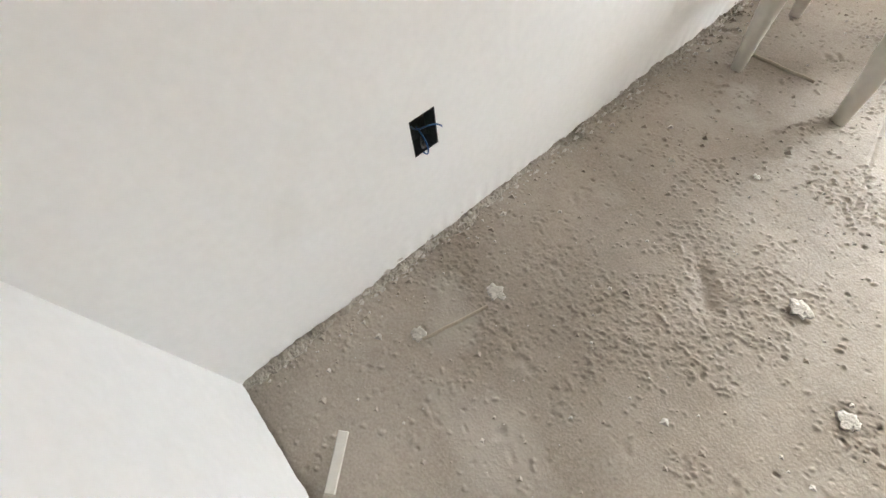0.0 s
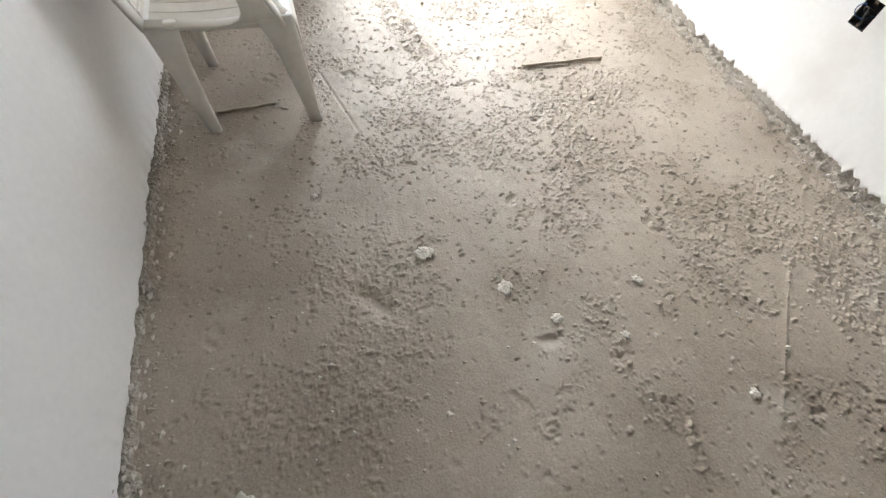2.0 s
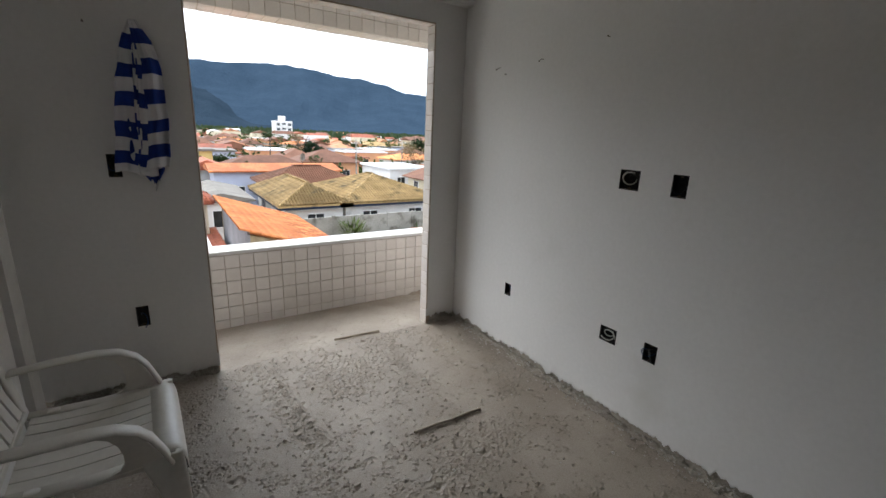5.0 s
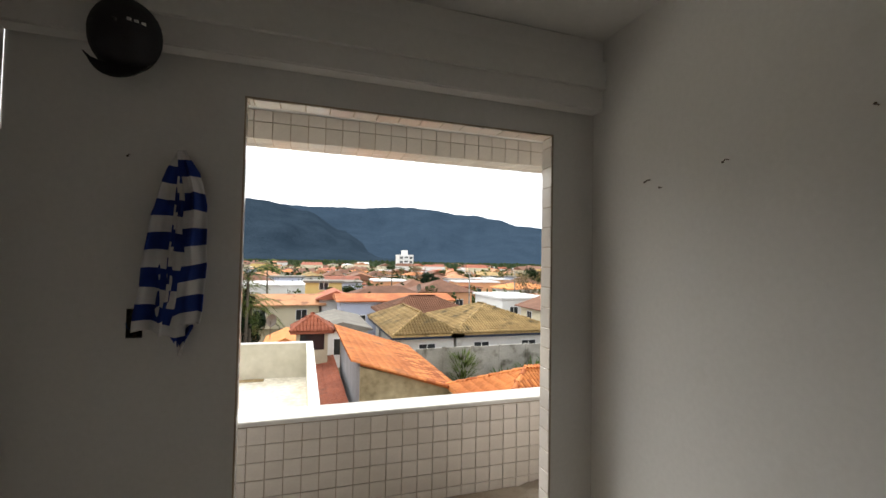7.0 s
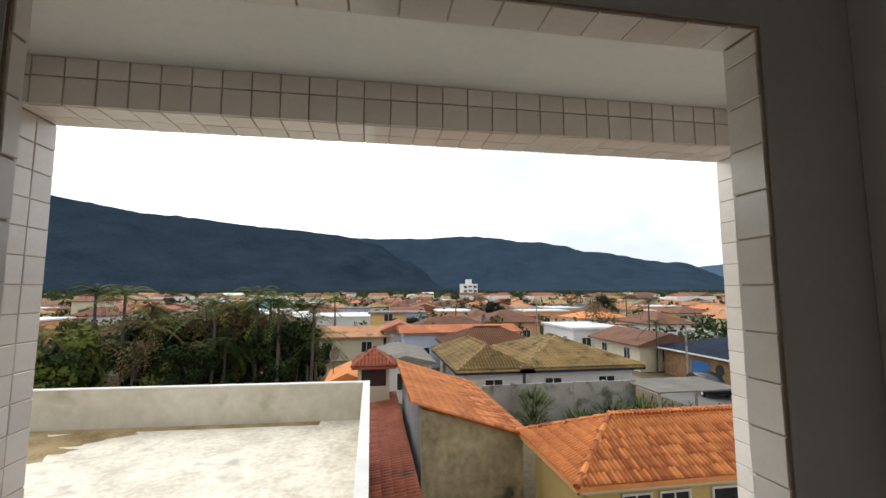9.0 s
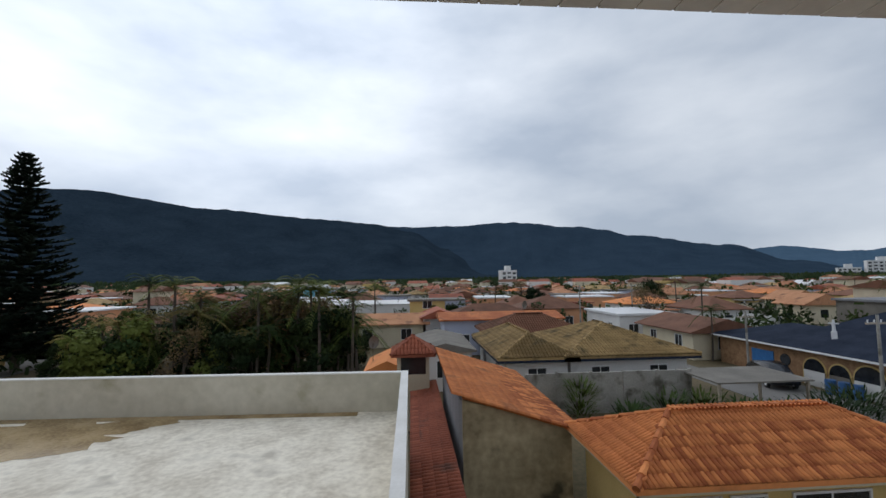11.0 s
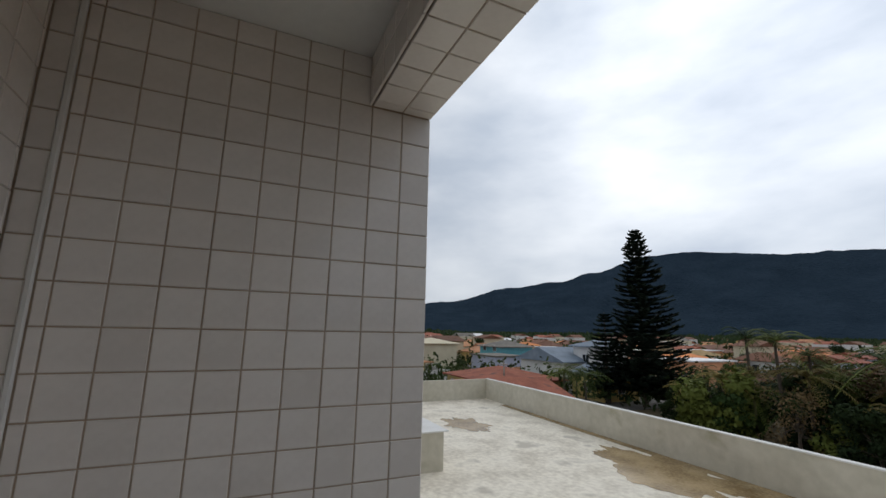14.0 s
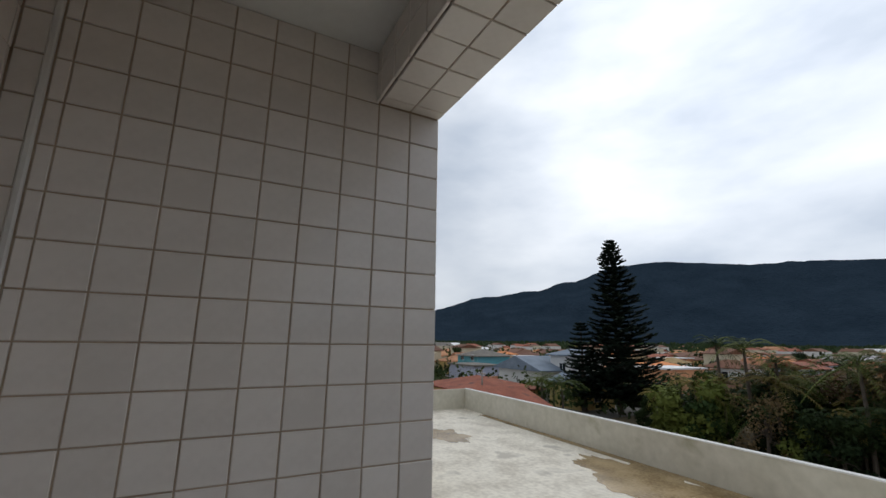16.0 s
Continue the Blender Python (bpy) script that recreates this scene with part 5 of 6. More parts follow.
house("cream two-storey house with a pale roof", -74.0, 32.0, 7.0, 7.0, 5.4, M["cream_wall"], M["cream_wall"], 0.9, 0.5)

# boundary wall and sheds in the plot behind
cw = thing("boundary_wall", "streaked bare concrete block wall around a weedy plot", "wall", pose(5.2, 23.35, G))
for i in range(5):
    part("bay", boxes(((i * 1.9, 0, -0.2), (i * 1.9 + 1.72, 0.14, 2.2 + 0.02 * (i % 2)))), M["concrete_wall"], cw)
    part("pillar", boxes(((i * 1.9 + 1.721, -0.03, -0.2), (i * 1.9 + 1.899, 0.17, 2.26))), M["concrete_wall"], cw)
fs = thing("fibre_shed", "low open shed with a grey fibre-cement roof", "outbuilding", pose(16.9, 22.3, G))
part("roof", boxes(((-2.6, -1.6, 2.02), (2.6, 1.9, 2.10))), M["fibre"], fs)
for sx in (-2.4, 2.4):
    for sy in (-1.4, 1.7):
        part("post", boxes(((sx - 0.06, sy - 0.06, -0.1), (sx + 0.06, sy + 0.06, 2.019))), M["wood"], fs)

# town: several kinds of house, repeated over the plain
town_rng = random.Random(29)
walls = ["white_wall", "cream_wall", "yellow_wall", "peach_wall", "white_wall", "lilac_wall"]
roofs = ["clay_brown", "clay_pale", "clay_brown", "clay_new", "clay_tan", "clay_red", "clay_pale"]
protos = []
for i in range(12):
    two = i % 4 == 3
    kind = ("hip", "gable", "hip", "flat")[i % 4] if i != 7 else "gable"
    rm = M[roofs[i % 7]] if kind != "flat" else M["white_frame" if i == 3 else "fibre"]
    protos.append(house("town house with a tiled roof" if kind != "flat" else "plain rendered flat-roofed town house", 0, -80 - 20 * i, town_rng.uniform(6, 10), town_rng.uniform(5, 7.5), (5.2 if i == 7 else 3.4) if two else 2.9, M[walls[i % 6]], rm, town_rng.uniform(1.0, 1.7), 0.5, kind=kind, ridge_along=("x", "y")[i % 2], group="town houses", wins="few"))
    t = protos[-1]
    ww, hh = town_rng.uniform(3.0, 4.5), town_rng.uniform(2.2, 2.7)
    sx = town_rng.choice((-1, 1))
    cx, cy = sx * town_rng.uniform(2.0, 3.0), -5.0 if i % 3 else 5.0
    part("porch", boxes(((cx - ww / 2, cy - 1.6, hh), (cx + ww / 2, cy + 1.9, hh + 0.16))), M[("clay_pale", "white_frame", "fibre", "clay_red")[i % 4]], t, "low porch roof")
    for q in (-1, 1):
        part("post", boxes(((cx + q * (ww / 2 - 0.2) - 0.1, cy - 1.5, 0), (cx + q * (ww / 2 - 0.2) + 0.1, cy - 1.3, hh - 0.001))), M["white_wall"], t)
    wl_, wd_ = 5.6, 6.4
    part("garden_wall", boxes(((-wl_, -wd_, -0.2), (wl_, -wd_ + 0.15, 1.9)), ((-wl_, -wd_ + 0.151, -0.2), (-wl_ + 0.15, wd_, 1.9))), M[("white_wall", "concrete_wall", "cream_wall", "peach_wall")[i % 4]], t)
placed = []
keep_clear = [(9, 54, 6), (19, 62, 5), (-4, 51, 5), (27, 50, 8), (-80, 52, 5), (-74, 32, 5), (8, 20, 20), (-14, 36, 13), (36, 27, 14), (9, 40, 11), (23, 43, 8), (-45, 35, 17), (54, 44, 7), (2, 60, 6), (-7, 72, 9), (-26, 112, 7), (33, 13, 8), (-33, 36, 6)]
tries = 0
while len(placed) < 250 and tries < 16000:
    tries += 1
    dist = 34 + 230 * town_rng.random() ** 1.3
    az = radians(town_rng.uniform(-72, 58))
    x, y = math.sin(az) * dist, math.cos(az) * dist
    if y < 14 or any(math.hypot(x - a, y - b) < r + 6 for a, b, r in keep_clear) or any(math.hypot(x - a, y - b) < 9.0 + dist * 0.006 for a, b in placed):
        continue
    if 22 < x < 34 and y < 200 or (-49 < x < -31 and y < 150):
        continue
    placed.append((x, y))
    copy_thing(town_rng.choice(protos), pose(x, y, G, 0, 0, town_rng.choice((0, 90, 180, 270)) + town_rng.uniform(-4, 4)))
# the houses farther out, joined
verts, faces, mats = [], [], []
far_mats = ["white_wall", "cream_wall", "yellow_wall", "clay_pale", "clay_red", "clay_brown", "white_frame", "fibre"]
for i in range(430):
    dist = 215 + 230 * town_rng.random()
    az = radians(town_rng.uniform(-74, 60))
    x, y = math.sin(az) * dist, math.cos(az) * dist
    w, d, h, rise = town_rng.uniform(3, 6), town_rng.uniform(3, 5), town_rng.choice((2.8, 3.0, 3.2, 5.2)), town_rng.uniform(0.8, 1.7)
    if math.hypot(x - 68, y - 300) < 25:
        continue
    rot = Matrix.Translation((x, y, G)) @ Matrix.Rotation(town_rng.choice((0, 1.57)) + town_rng.uniform(-0.1, 0.1), 4, "Z")
    b0 = len(verts)
    for c in ((-w, -d, 0), (w, -d, 0), (w, d, 0), (-w, d, 0), (-w, -d, h), (w, -d, h), (w, d, h), (-w, d, h), (-w * 0.9, 0, h + rise), (w * 0.9, 0, h + rise)):
        verts.append(tuple(rot @ Vector(c)))
    wm, rm = town_rng.choice((0, 0, 1, 1, 2)), town_rng.choice((3, 4, 5, 5, 4, 5, 6, 7))
    for f, k in (((0, 1, 5, 4), wm), ((1, 2, 6, 5), wm), ((2, 3, 7, 6), wm), ((3, 0, 4, 7), wm), ((4, 5, 9, 8), rm), ((6, 7, 8, 9), rm), ((5, 6, 9), rm), ((7, 4, 8), rm)):
        faces.append([b0 + v for v in f])
        mats.append(k)
me = bpy.data.meshes.new("far_houses")
me.from_pydata(verts, [], faces)
for k in far_mats:
    me.materials.append(M[k])
me.polygons.foreach_set("material_index", mats)
tagged(new("far_houses", me), "many small roofs of the town far off", "houses", kind="stuff")
for p in protos:
    for o in (*p.children_recursive, p):
        bpy.data.objects.remove(o)


def apartment_block(x, y, w, d, floors, label, rot=0.0):
    t = thing("apartment_block", label, "building", pose(x, y, G, 0, 0, rot))
    h = floors * 3.0
    part("wall", boxes(((-w / 2, -d / 2, 0), (w / 2, d / 2, h))), M["white_wall"], t)
    part("roof", boxes(((-w / 2 - 0.2, -d / 2 - 0.2, h), (w / 2 + 0.2, d / 2 + 0.2, h + 0.8))), M["white_frame"], t)
    part("roof_house", boxes(((-w / 6, -d / 4, h + 0.8), (w / 6, d / 4, h + 4.0))), M["white_wall"], t)
    n = max(3, int(w / 3.2))
    for f in range(floors):
        for i in range(n):
            px = -w / 2 + w * (i + 0.5) / n
            if i % 2 == 0:
                window(t, pose(px, -d / 2, f * 3.0 + 0.8) @ Matrix.Diagonal((1, -1, 1, 1)), w / n * 0.6, 1.6)
            else:
                part("balcony", boxes(((px - w / n * 0.45, -d / 2 - 1.0, f * 3.0 + 0.3), (px + w / n * 0.45, -d / 2, f * 3.0 + 1.3))), M["white_frame"], t)
                window(t, pose(px, -d / 2, f * 3.0 + 1.3) @ Matrix.Diagonal((1, -1, 1, 1)), w / n * 0.7, 1.2)


apartment_block(68.0, 300.0, 10.5, 11.0, 4, "white apartment block of four floors with balconies")
apartment_block(425.0, 355.0, 22.0, 14.0, 6, "long white apartment block far off", -40)
apartment_block(411.0, 373.0, 16.0, 14.0, 4, "long white apartment block far off", -40)


# ---- plants ----
def blade(bm, base, d, length, width, droop, n=4, mi=0):
    """A long leaf that bends down."""
    d = Vector(d).normalized()
    side = d.cross(Vector((0, 0, 1)))
    side = side.normalized() if side.length > 1e-3 else Vector((1, 0, 0))
    prev = None
    for i in range(n + 1):
        k = i / n
        p = Vector(base) + d * length * k + Vector((0, 0, -droop * k * k))
        wd = width * (1 - k) ** 0.6 * min(1, 0.4 + k * 3)
        cur = (bm.verts.new(p - side * wd / 2), bm.verts.new(p + side * wd / 2))
        if prev:
            bm.faces.new((prev[0], prev[1], cur[1], cur[0])).material_index = mi
        prev = cur


def norfolk_pine(x, y, h, r, seed, label, skew=0.0):
    """A tall araucaria: whorls of level branches that bear tufts, denser and longer downwards."""
    rng = random.Random(seed)
    t = thing("norfolk_pine", label, "tree", pose(x, y, G))
    bm = bmesh.new()
    tube(bm, [(0, 0, 0), (0.05, 0, h * 0.5), (0, 0, h)], 0.32, 8, 0.03)
    part("trunk", bm, M["bark"], t)
    verts, faces = [], []
    z = 1.6

    def spray(p, c, tl, rise, wd):
        ex, ey, ez = p[0] + math.cos(c) * tl, p[1] + math.sin(c) * tl, p[2] + rise
        nx, ny = -math.sin(c) * wd, math.cos(c) * wd
        b0 = len(verts)
        verts.extend([(p[0] + nx, p[1] + ny, p[2]), (p[0] - nx, p[1] - ny, p[2]), (ex - nx * 0.5, ey - ny * 0.5, ez), (ex + nx * 0.5, ey + ny * 0.5, ez), (p[0], p[1], p[2] + 0.10), (ex, ey, ez + 0.07)])
        faces.extend([(b0, b0 + 1, b0 + 2, b0 + 3), (b0, b0 + 3, b0 + 5, b0 + 4), (b0 + 1, b0 + 4, b0 + 5, b0 + 2)])
    while z < h - 0.2:
        k = 1 - z / h
        # narrow spire above, fuller and uneven skirt below
        reach = r * (0.06 + 0.62 * (k / 0.5) ** 0.75) if k < 0.5 else r * (0.68 + 0.32 * (k - 0.5) / 0.5)
        nb = 9 if k < 0.5 else 13
        a0 = rng.uniform(0, 6.28)
        for b in range(nb):
            a = a0 + 6.283 * b / nb + rng.uniform(-0.2, 0.2)
            ln = reach * rng.uniform(0.72, 1.12) * (1 + 0.22 * skew * math.cos(a) * min(1.0, k * 2))
            if k > 0.3 and rng.random() < 0.10:
                ln *= 0.5
            steps = max(4, int(ln / 0.16))
            tip = rng.uniform(0.16, 0.30)
            for q_ in range(steps):
                q = (q_ + 0.7) / steps
                p = (math.cos(a) * ln * q, math.sin(a) * ln * q, z - 0.10 * ln * q + tip * ln * q * q)
                tl = (0.26 + 0.30 * math.sin(q * 2.6)) * min(1.0, 0.35 + ln * 0.30)
                for side in (-1, 1):
                    spray(p, a + side * rng.uniform(0.7, 1.3), tl * rng.uniform(0.7, 1.2), rng.uniform(0.05, 0.24), 0.12)
            e = (math.cos(a) * ln, math.sin(a) * ln, z - 0.10 * ln + tip * ln)
            for side in (-0.5, 0, 0.5):
                spray(e, a + side, 0.34 * min(1.0, 0.5 + ln * 0.3), rng.uniform(0.10, 0.25), 0.07)
        z += (0.50 if k < 0.5 else 0.45) * rng.uniform(0.85, 1.15) * (0.7 if k < 0.15 else 1.0)
    me = bpy.data.meshes.new("crown")
    me.from_pydata(verts, [], faces)
    me.materials.append(M["leaf_pine"])
    ob = new("crown", me)
    ob.parent = t


norfolk_pine(-34.9, 40.0, 19.05, 4.3, 4, "tall dark araucaria pine", 0.9)
norfolk_pine(-38.1, 38.0, 9.9, 2.9, 9, "smaller dark araucaria pine beside a taller one")


def palm(h, fronds, seed, at, label="slender palm with drooping fronds", mat="leaf", reach=2.3):
    rng = random.Random(seed)
    t = thing("palm_tree", label, "tree", at, "palms")
    bm = bmesh.new()
    tube(bm, [(0, 0, 0), (0.12, 0.05, h * 0.5), (0.05, 0.1, h)], 0.13, 7, 0.075)
    part("trunk", bm, M["bark"], t)
    bm = bmesh.new()
    top = Vector((0.05, 0.1, h))
    for i in range(fronds):
        a = 6.283 * i / fronds + rng.uniform(-0.2, 0.2)
        el = rng.uniform(-0.25, 1.0)
        ln = reach * rng.uniform(0.8, 1.15)
        d = Vector((math.cos(a) * math.cos(el), math.sin(a) * math.cos(el), math.sin(el)))
        for s in range(20):
            k = (s + 1) / 20
            p = top + d * ln * k + Vector((0, 0, -0.62 * ln * k * k))
            side = Vector((-math.sin(a), math.cos(a), 0))
            for sg in (-1, 1):
                ld = (side * sg + d * 0.7).normalized()
                blade(bm, p, ld, ln * 0.30 * (1.1 - 0.7 * k), 0.085, 0.34 * ln * 0.3, 2)
        tube(bm, [top + d * ln * q + Vector((0, 0, -0.62 * ln * q * q)) for q in (0, 0.35, 0.7, 1)], 0.02, 4, 0.005)
    part("fronds", bm, M[mat], t)
    return t


def tree(h, r, seed, at, mat="leaf_dark", label="dense leafy tree with an uneven crown", leaves=4200, bare=False):
    rng = random.Random(seed)
    t = thing("leafy_tree", label, "tree", at, "leafy trees")
    bm = bmesh.new()
    tube(bm, [(0, 0, 0), (0.1, 0, h * 0.35), (0.05, 0.1, h * 0.6)], 0.16, 7, 0.08)
    clumps = []
    for i in range(22):
        a, el = rng.uniform(0, 6.28), rng.uniform(-0.85, 1.0)
        rr = r * rng.uniform(0.35, 0.85)
        c = Vector((math.cos(a) * rr, math.sin(a) * rr, h * 0.5 + el * h * 0.38))
        clumps.append((c, r * rng.uniform(0.24, 0.45)))
        tube(bm, [(0.07, 0.03, h * rng.uniform(0.25, 0.5)), c * 0.55 + Vector((0, 0, h * 0.2)), c], 0.05, 5, 0.012)
    part("trunk", bm, M["bark"], t)
    verts, faces = [], []
    for i in range(leaves):
        c, cr = rng.choice(clumps)
        v = Vector((rng.gauss(0, 1), rng.gauss(0, 1), rng.gauss(0, 0.8)))
        v = v.normalized() * cr * rng.uniform(0.55, 1.15)
        p = c + v
        u = Vector((rng.gauss(0, 1), rng.gauss(0, 1), rng.gauss(0, 0.7))).normalized()
        w = u.cross(v).normalized() if u.cross(v).length > 1e-4 else Vector((0, 0, 1))
        s = rng.uniform(0.07, 0.17) * (0.6 if bare else 1.0)
        b0 = len(verts)
        s *= 1.45
        verts += [tuple(p - u * s), tuple(p + w * s * 0.5), tuple(p + u * s), tuple(p - w * s * 0.5)]
        faces.append((b0, b0 + 1, b0 + 2, b0 + 3))
    me = bpy.data.meshes.new("crown")
    me.from_pydata(verts, [], faces)
    me.materials.append(M[mat])
    ob = new("crown", me)
    ob.parent = t
    return t


grove_rng = random.Random(41)
p_trees = [tree(5.2, 2.2, 1, pose(-20, 40, G)), tree(5.8, 2.4, 2, pose(-10.5, 35.5, G), "leaf_dry", "half-bare tree with dry brown foliage", 1700, True), tree(5.4, 2.1, 3, pose(-7.2, 34.0, G)), tree(4.6, 2.0, 7, pose(-16, 38, G), "leaf", "leafy green tree with an uneven crown")]
p_palms = [palm(5.4, 15, 1, pose(-19.0, 37.0, G)), palm(4.6, 16, 2, pose(-21.5, 35.5, G), "yellowing palm with drooping fronds", "leaf_gold"), palm(6.2, 14, 3, pose(-14.0, 36.0, G)), palm(3.4, 15, 4, pose(-17.5, 33.5, G))]
for i in range(88):
    x = grove_rng.uniform(-27, -5.0)
    y = 35 + (x + 30) * -0.06 + grove_rng.uniform(-2.5, 7)
    src = grove_rng.choice(p_palms + [p_palms[0], p_palms[2], p_palms[3]] + p_trees)
    s = grove_rng.uniform(0.72, 1.22) * (0.65 if x < -22.5 else 1.0)
    o = copy_thing(src, pose(x, y, G, 0, 0, grove_rng.uniform(0, 360)))
    o.scale = (s, s, s)
for x, y, s in ((33.0, 48.0, 1.0), (25.2, 35.9, 0.72), (44, 70, 1.1), (14, 75, 1.0)):
    o = copy_thing(p_palms[2], pose(x, y, G, 0, 0, x * 40))
    o.scale = (s, s, s)
for x, y, s in ((-36.0, 30.0, 1.15), (-33.6, 30.6, 1.1), (-37.5, 33.0, 1.0)):
    o = copy_thing(p_palms[3], pose(x, y, G, 0, 0, x * 40))
    o.scale = (s, s, s)
# trees between the far houses
for i in range(210):
    dist = 60 + 460 * grove_rng.random()
    az = radians(grove_rng.uniform(-72, 58))
    x, y = math.sin(az) * dist, math.cos(az) * dist
    if y < 20 or any(math.hypot(x - a, y - b) < 6 for a, b in placed):
        continue
    s = grove_rng.uniform(0.7, 1.25)
    o = copy_thing(grove_rng.choice(p_trees + p_palms[:3]), pose(x, y, G, 0, 0, grove_rng.uniform(0, 360)))
    o.scale = (s, s, s)

# shrubs and small trees in the gardens of the town
verts, faces = [], []
for i in range(5200):
    dist = 48 + 420 * grove_rng.random()
    az = radians(grove_rng.uniform(-74, 60))
    x, y = math.sin(az) * dist, math.cos(az) * dist
    if y < 16 or any(abs(x - a) < 4.2 and abs(y - b) < 4.2 for a, b in placed) or noise.noise((x * 0.03, y * 0.03, 9)) < -0.25:
        continue
    hh, rr_ = grove_rng.uniform(1.4, 4.8) * (1.0 if dist < 150 else 1.35), grove_rng.uniform(0.8, 2.3)
    near = dist < 140
    for c in range(44 if near else 14):
        a, q_ = grove_rng.uniform(0, 6.283), grove_rng.random() ** 0.5
        p = Vector((x + math.cos(a) * rr_ * q_, y + math.sin(a) * rr_ * q_, G + hh * grove_rng.uniform(0.25, 1.0) * (1.1 - 0.5 * q_)))
        u = Vector((grove_rng.gauss(0, 1), grove_rng.gauss(0, 1), grove_rng.gauss(0, 1))).normalized() * grove_rng.uniform(0.35, 0.8) * (0.5 if near else 1.0)
        v = Vector((grove_rng.gauss(0, 1), grove_rng.gauss(0, 1), grove_rng.gauss(0, 1))).normalized() * grove_rng.uniform(0.35, 0.8) * (0.5 if near else 1.0)
        b0 = len(verts)
        verts += [tuple(p - u), tuple(p + v), tuple(p + u), tuple(p - v)]
        faces.append((b0, b0 + 1, b0 + 2, b0 + 3))
me = bpy.data.meshes.new("garden_trees")
me.from_pydata(verts, [], faces)
me.materials.append(M["leaf_garden"])
tagged(new("garden_trees", me), "small trees and shrubs in the town's gardens", "trees", kind="stuff")

# the wooded plain before the mountains
verts, faces = [], []
for i in range(26000):
    dist = 360 + 760 * grove_rng.random()
    az = radians(grove_rng.uniform(-80, 66))
    x, y = math.sin(az) * dist, math.cos(az) * dist
    hh = grove_rng.uniform(4.5, 11.0) * (0.8 + 0.4 * noise.noise((x * 0.01, y * 0.01, 3)))
    rr = grove_rng.uniform(2.0, 5.0)
    b0 = len(verts)
    k = [grove_rng.uniform(0.7, 1.2) for _ in range(6)]
    for j in range(5):
        a = 1.2566 * j + i
        verts.append((x + math.cos(a) * rr * k[j], y + math.sin(a) * rr * k[j], G + hh * 0.45 * k[j]))
    verts.append((x, y, G + hh))
    for j in range(5):
        faces.append((b0 + j, b0 + (j + 1) % 5, b0 + 5))
me = bpy.data.meshes.new("far_woods")
me.from_pydata(verts, [], faces)
me.materials.append(M["leaf_dark"])
tagged(new("far_woods", me), "dark woods on the plain before the mountains", "woods", kind="stuff")


def bush(x, y, r, h, seed, label="tangled green shrubs in a weedy plot", mat="leaf"):
    rng = random.Random(seed)
    bm = bmesh.new()
    for i in range(240):
        a = rng.uniform(0, 6.28)
        q = rng.random() ** 0.5
        p = (math.cos(a) * r * q, math.sin(a) * r * q, h * rng.uniform(0.05, 0.75))
        blade(bm, p, (math.cos(a) * 0.7, math.sin(a) * 0.7, rng.uniform(0.2, 1.4)), rng.uniform(0.35, 0.8), rng.uniform(0.06, 0.16), rng.uniform(0.05, 0.3), 3)
    ob = part("shrub", bm, M[mat], None, label)
    ob.matrix_basis = pose(x, y, G)
    return tagged(ob, category="shrub", group="shrubs in the weedy plot")


bush(7.9, 22.4, 0.7, 2.5, 1, "tall leafy sapling before the wall")
for i, (x, y, r, h) in enumerate([(10.2, 21.5, 1.0, 1.0), (12.2, 21.4, 1.2, 1.7), (13.6, 21.0, 1.2, 1.9), (14.4, 19.6, 1.2, 1.9), (16.2, 19.2, 1.3, 1.7), (18.4, 19.2, 1.5, 1.8), (20.6, 20.5, 1.6, 1.7), (22.6, 21.3, 1.5, 1.5)]):
    bush(x, y, r, h, 20 + i, mat="leaf" if i < 5 else "leaf_dark")


# ---- street furniture and cars ----
def street_pole(x, y, h):
    t = thing("street_pole", "slim grey concrete utility pole", "pole", pose(x, y, G), "utility poles")
    bm = bmesh.new()
    tube(bm, [(0, 0, -0.2), (0, 0, h)], 0.10, 8, 0.07)
    part("shaft", bm, M["concrete_wall"], t)
    part("crossarm", boxes(((-0.7, -0.04, h - 0.5), (0.7, 0.04, h - 0.4))), M["wood"], t)
    for sx in (-0.6, -0.2, 0.2, 0.6):
        bm = bmesh.new()
        tube(bm, [(sx, 0, h - 0.4), (sx, 0, h - 0.25)], 0.035, 8)
        part("insulator", bm, M["white_frame"], t)


for x, y, h in ((24.6, 31.2, 4.7), (24.3, 21.6, 5.2), (20.0, 52.0, 6.5), (31.0, 60.0, 6.5), (-40.5, 26.0, 4.6)):
    street_pole(x, y, h)


def car(x, y, rot, mat, label):
    t = thing("car", label, "car", pose(x, y, G + 0.03, 0, 0, rot), "parked cars")
    bm = bmesh.new()
    prof = [(-2.0, 0.35), (-2.05, 0.75), (-1.7, 0.88), (-0.95, 0.95), (-0.45, 1.38), (0.9, 1.42), (1.65, 1.0), (2.0, 0.92), (2.05, 0.4)]
    prism(bm, [(a, -0.8, b) for a, b in prof], (0, 1.6, 0))
    part("body", bevelled(bm, 0.05, 2), mat, t, smooth=True)
    bm = bmesh.new()
    prism(bm, [(-0.86, -0.805, 0.97), (-0.42, -0.805, 1.30), (0.85, -0.805, 1.33), (1.4, -0.805, 1.0)], (0, 1.61, 0))
    part("side_windows", bm, M["glass_and_shade"], t)
    for sx in (-1.25, 1.25):
        for sy in (-0.78, 0.78):
            bm = bmesh.new()
            tube(bm, [(sx, sy - 0.09, 0.3), (sx, sy + 0.09, 0.3)], 0.3, 16)
            wh = part("wheel", bm, M["rubber"], t)
            bm = bmesh.new()
            tube(bm, [(sx, sy - 0.1, 0.3), (sx, sy + 0.1, 0.3)], 0.17, 12)
            part("rim", bm, M["white_frame"], wh)


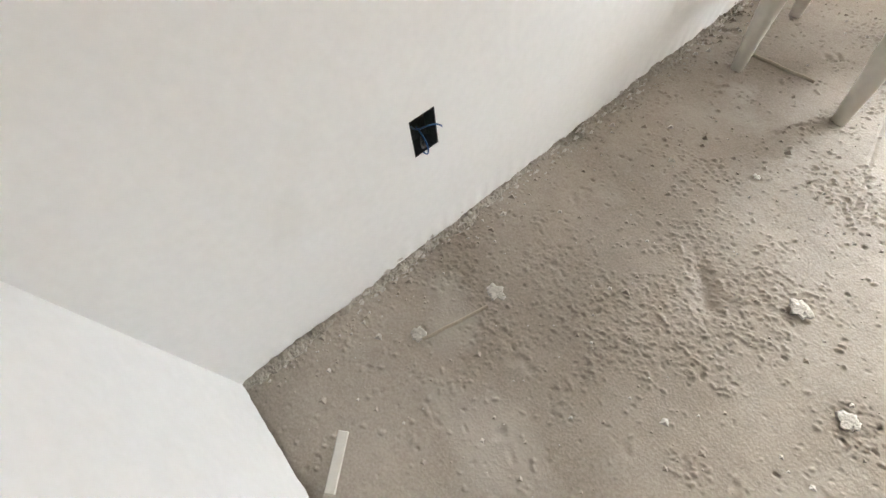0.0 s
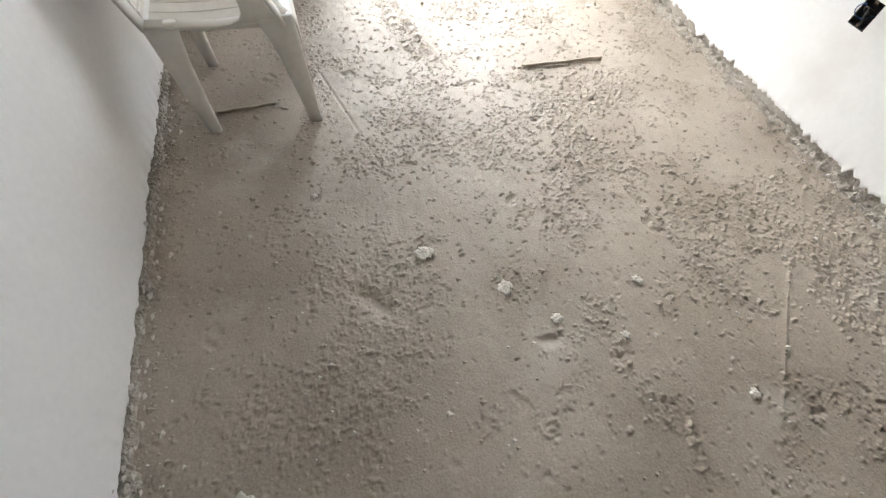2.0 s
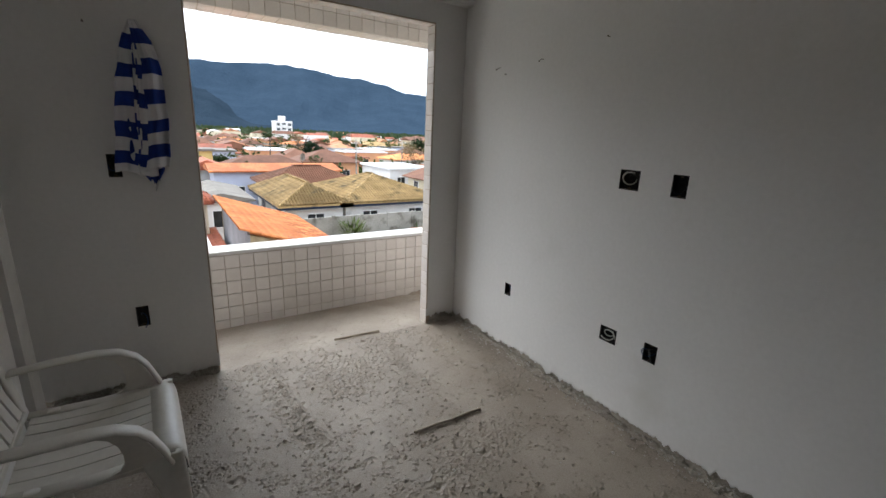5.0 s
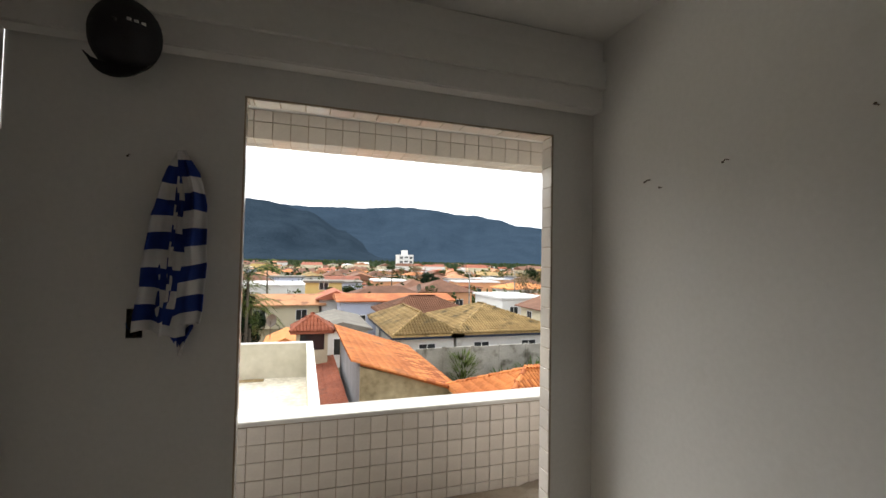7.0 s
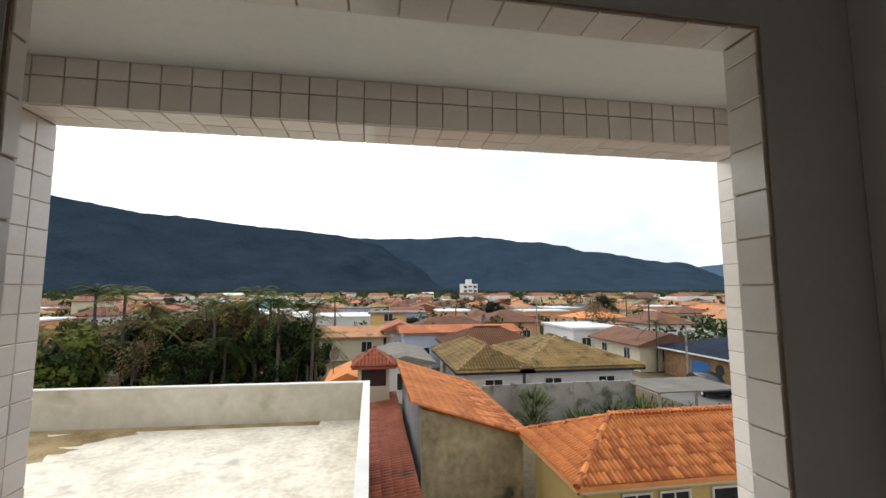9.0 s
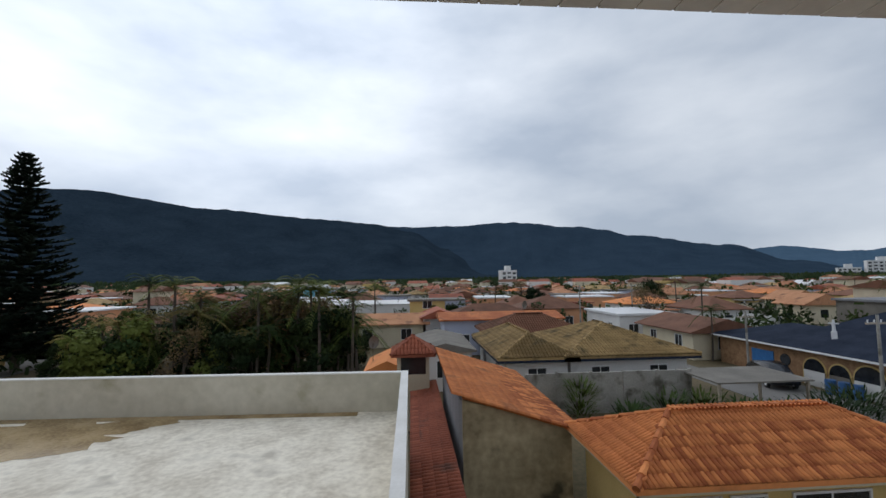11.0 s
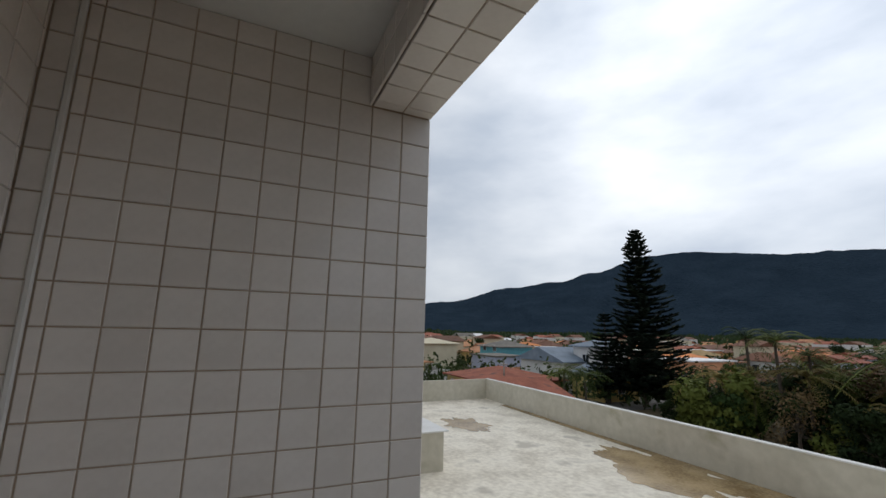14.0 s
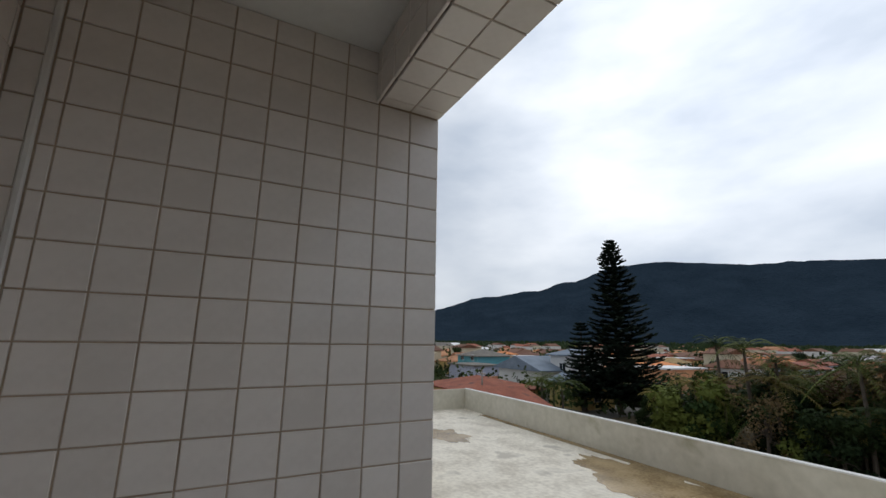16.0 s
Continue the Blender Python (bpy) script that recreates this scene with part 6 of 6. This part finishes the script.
car(23.6, 28.0, 70, M["car_paint"], "dark parked hatchback in front of the stone house")
car(19.0, 48.0, 100, M["white_car"], "white parked car in the street")
car(20.8, 40.5, 95, M["white_car"], "white parked car in the street")
for i in range(3):
    bm = bmesh.new()
    tube(bm, [(0, 0, 0), (0, 0, 0.05), (0, 0, 0.85), (0, 0, 0.9)], 0.29, 14)
    ob = part("plastic_drum", bm, M["blue_tarp"], None, "blue plastic drum beside the house wall")
    ob.matrix_basis = pose(25.0 + i * 0.1, 25.2 - i * 0.75, G)
    tagged(ob, category="drum", group="blue drums")


# a small statue on the stone house's roof: one plain shape
bm = bmesh.new()
tube(bm, [(0, 0, 0), (0, 0, 0.35), (0, 0, 0.9), (0, 0, 1.05)], 0.17, 10, 0.12)
box(bm, (-0.42, -0.07, 0.78), (0.42, 0.07, 0.92))
bmesh.ops.create_icosphere(bm, subdivisions=2, radius=0.11, matrix=Matrix.Translation((0, 0, 1.15)))
box(bm, (-0.24, -0.24, -0.9), (0.24, 0.24, 0.0))
ob = part("roof_statue", bm, M["white_frame"], None, "small white statue with spread arms on a roof")
ob.matrix_basis = pose(27.6, 27.2, -2.45, 0, 0, -45) @ Matrix.Scale(0.65, 4)
tagged(ob, category="statue")


def dish(x, y, z):
    t = thing("satellite_dish", "small grey satellite dish on a roof", "antenna", pose(x, y, z, 0, 0, 40), "satellite dishes")
    bm = bmesh.new()
    bmesh.ops.create_uvsphere(bm, u_segments=18, v_segments=10, radius=0.5)
    bmesh.ops.bisect_plane(bm, geom=bm.verts[:] + bm.edges[:] + bm.faces[:], plane_co=(0, 0.33, 0), plane_no=(0, -1, 0), clear_outer=True)
    for v in bm.verts:
        v.co = Vector((v.co.x, v.co.y - 0.42, v.co.z + 0.75))
    part("bowl", bm, M["fibre"], t, smooth=True)
    bm = bmesh.new()
    tube(bm, [(0, 0, -0.6), (0, 0, 0.7)], 0.025, 6)
    part("mast", bm, M["steel"], t)


dish(28.6, 23.6, -2.9)
dish(-3.2, 25.6, -2.9)
dish(9.2, 38.2, -1.7)
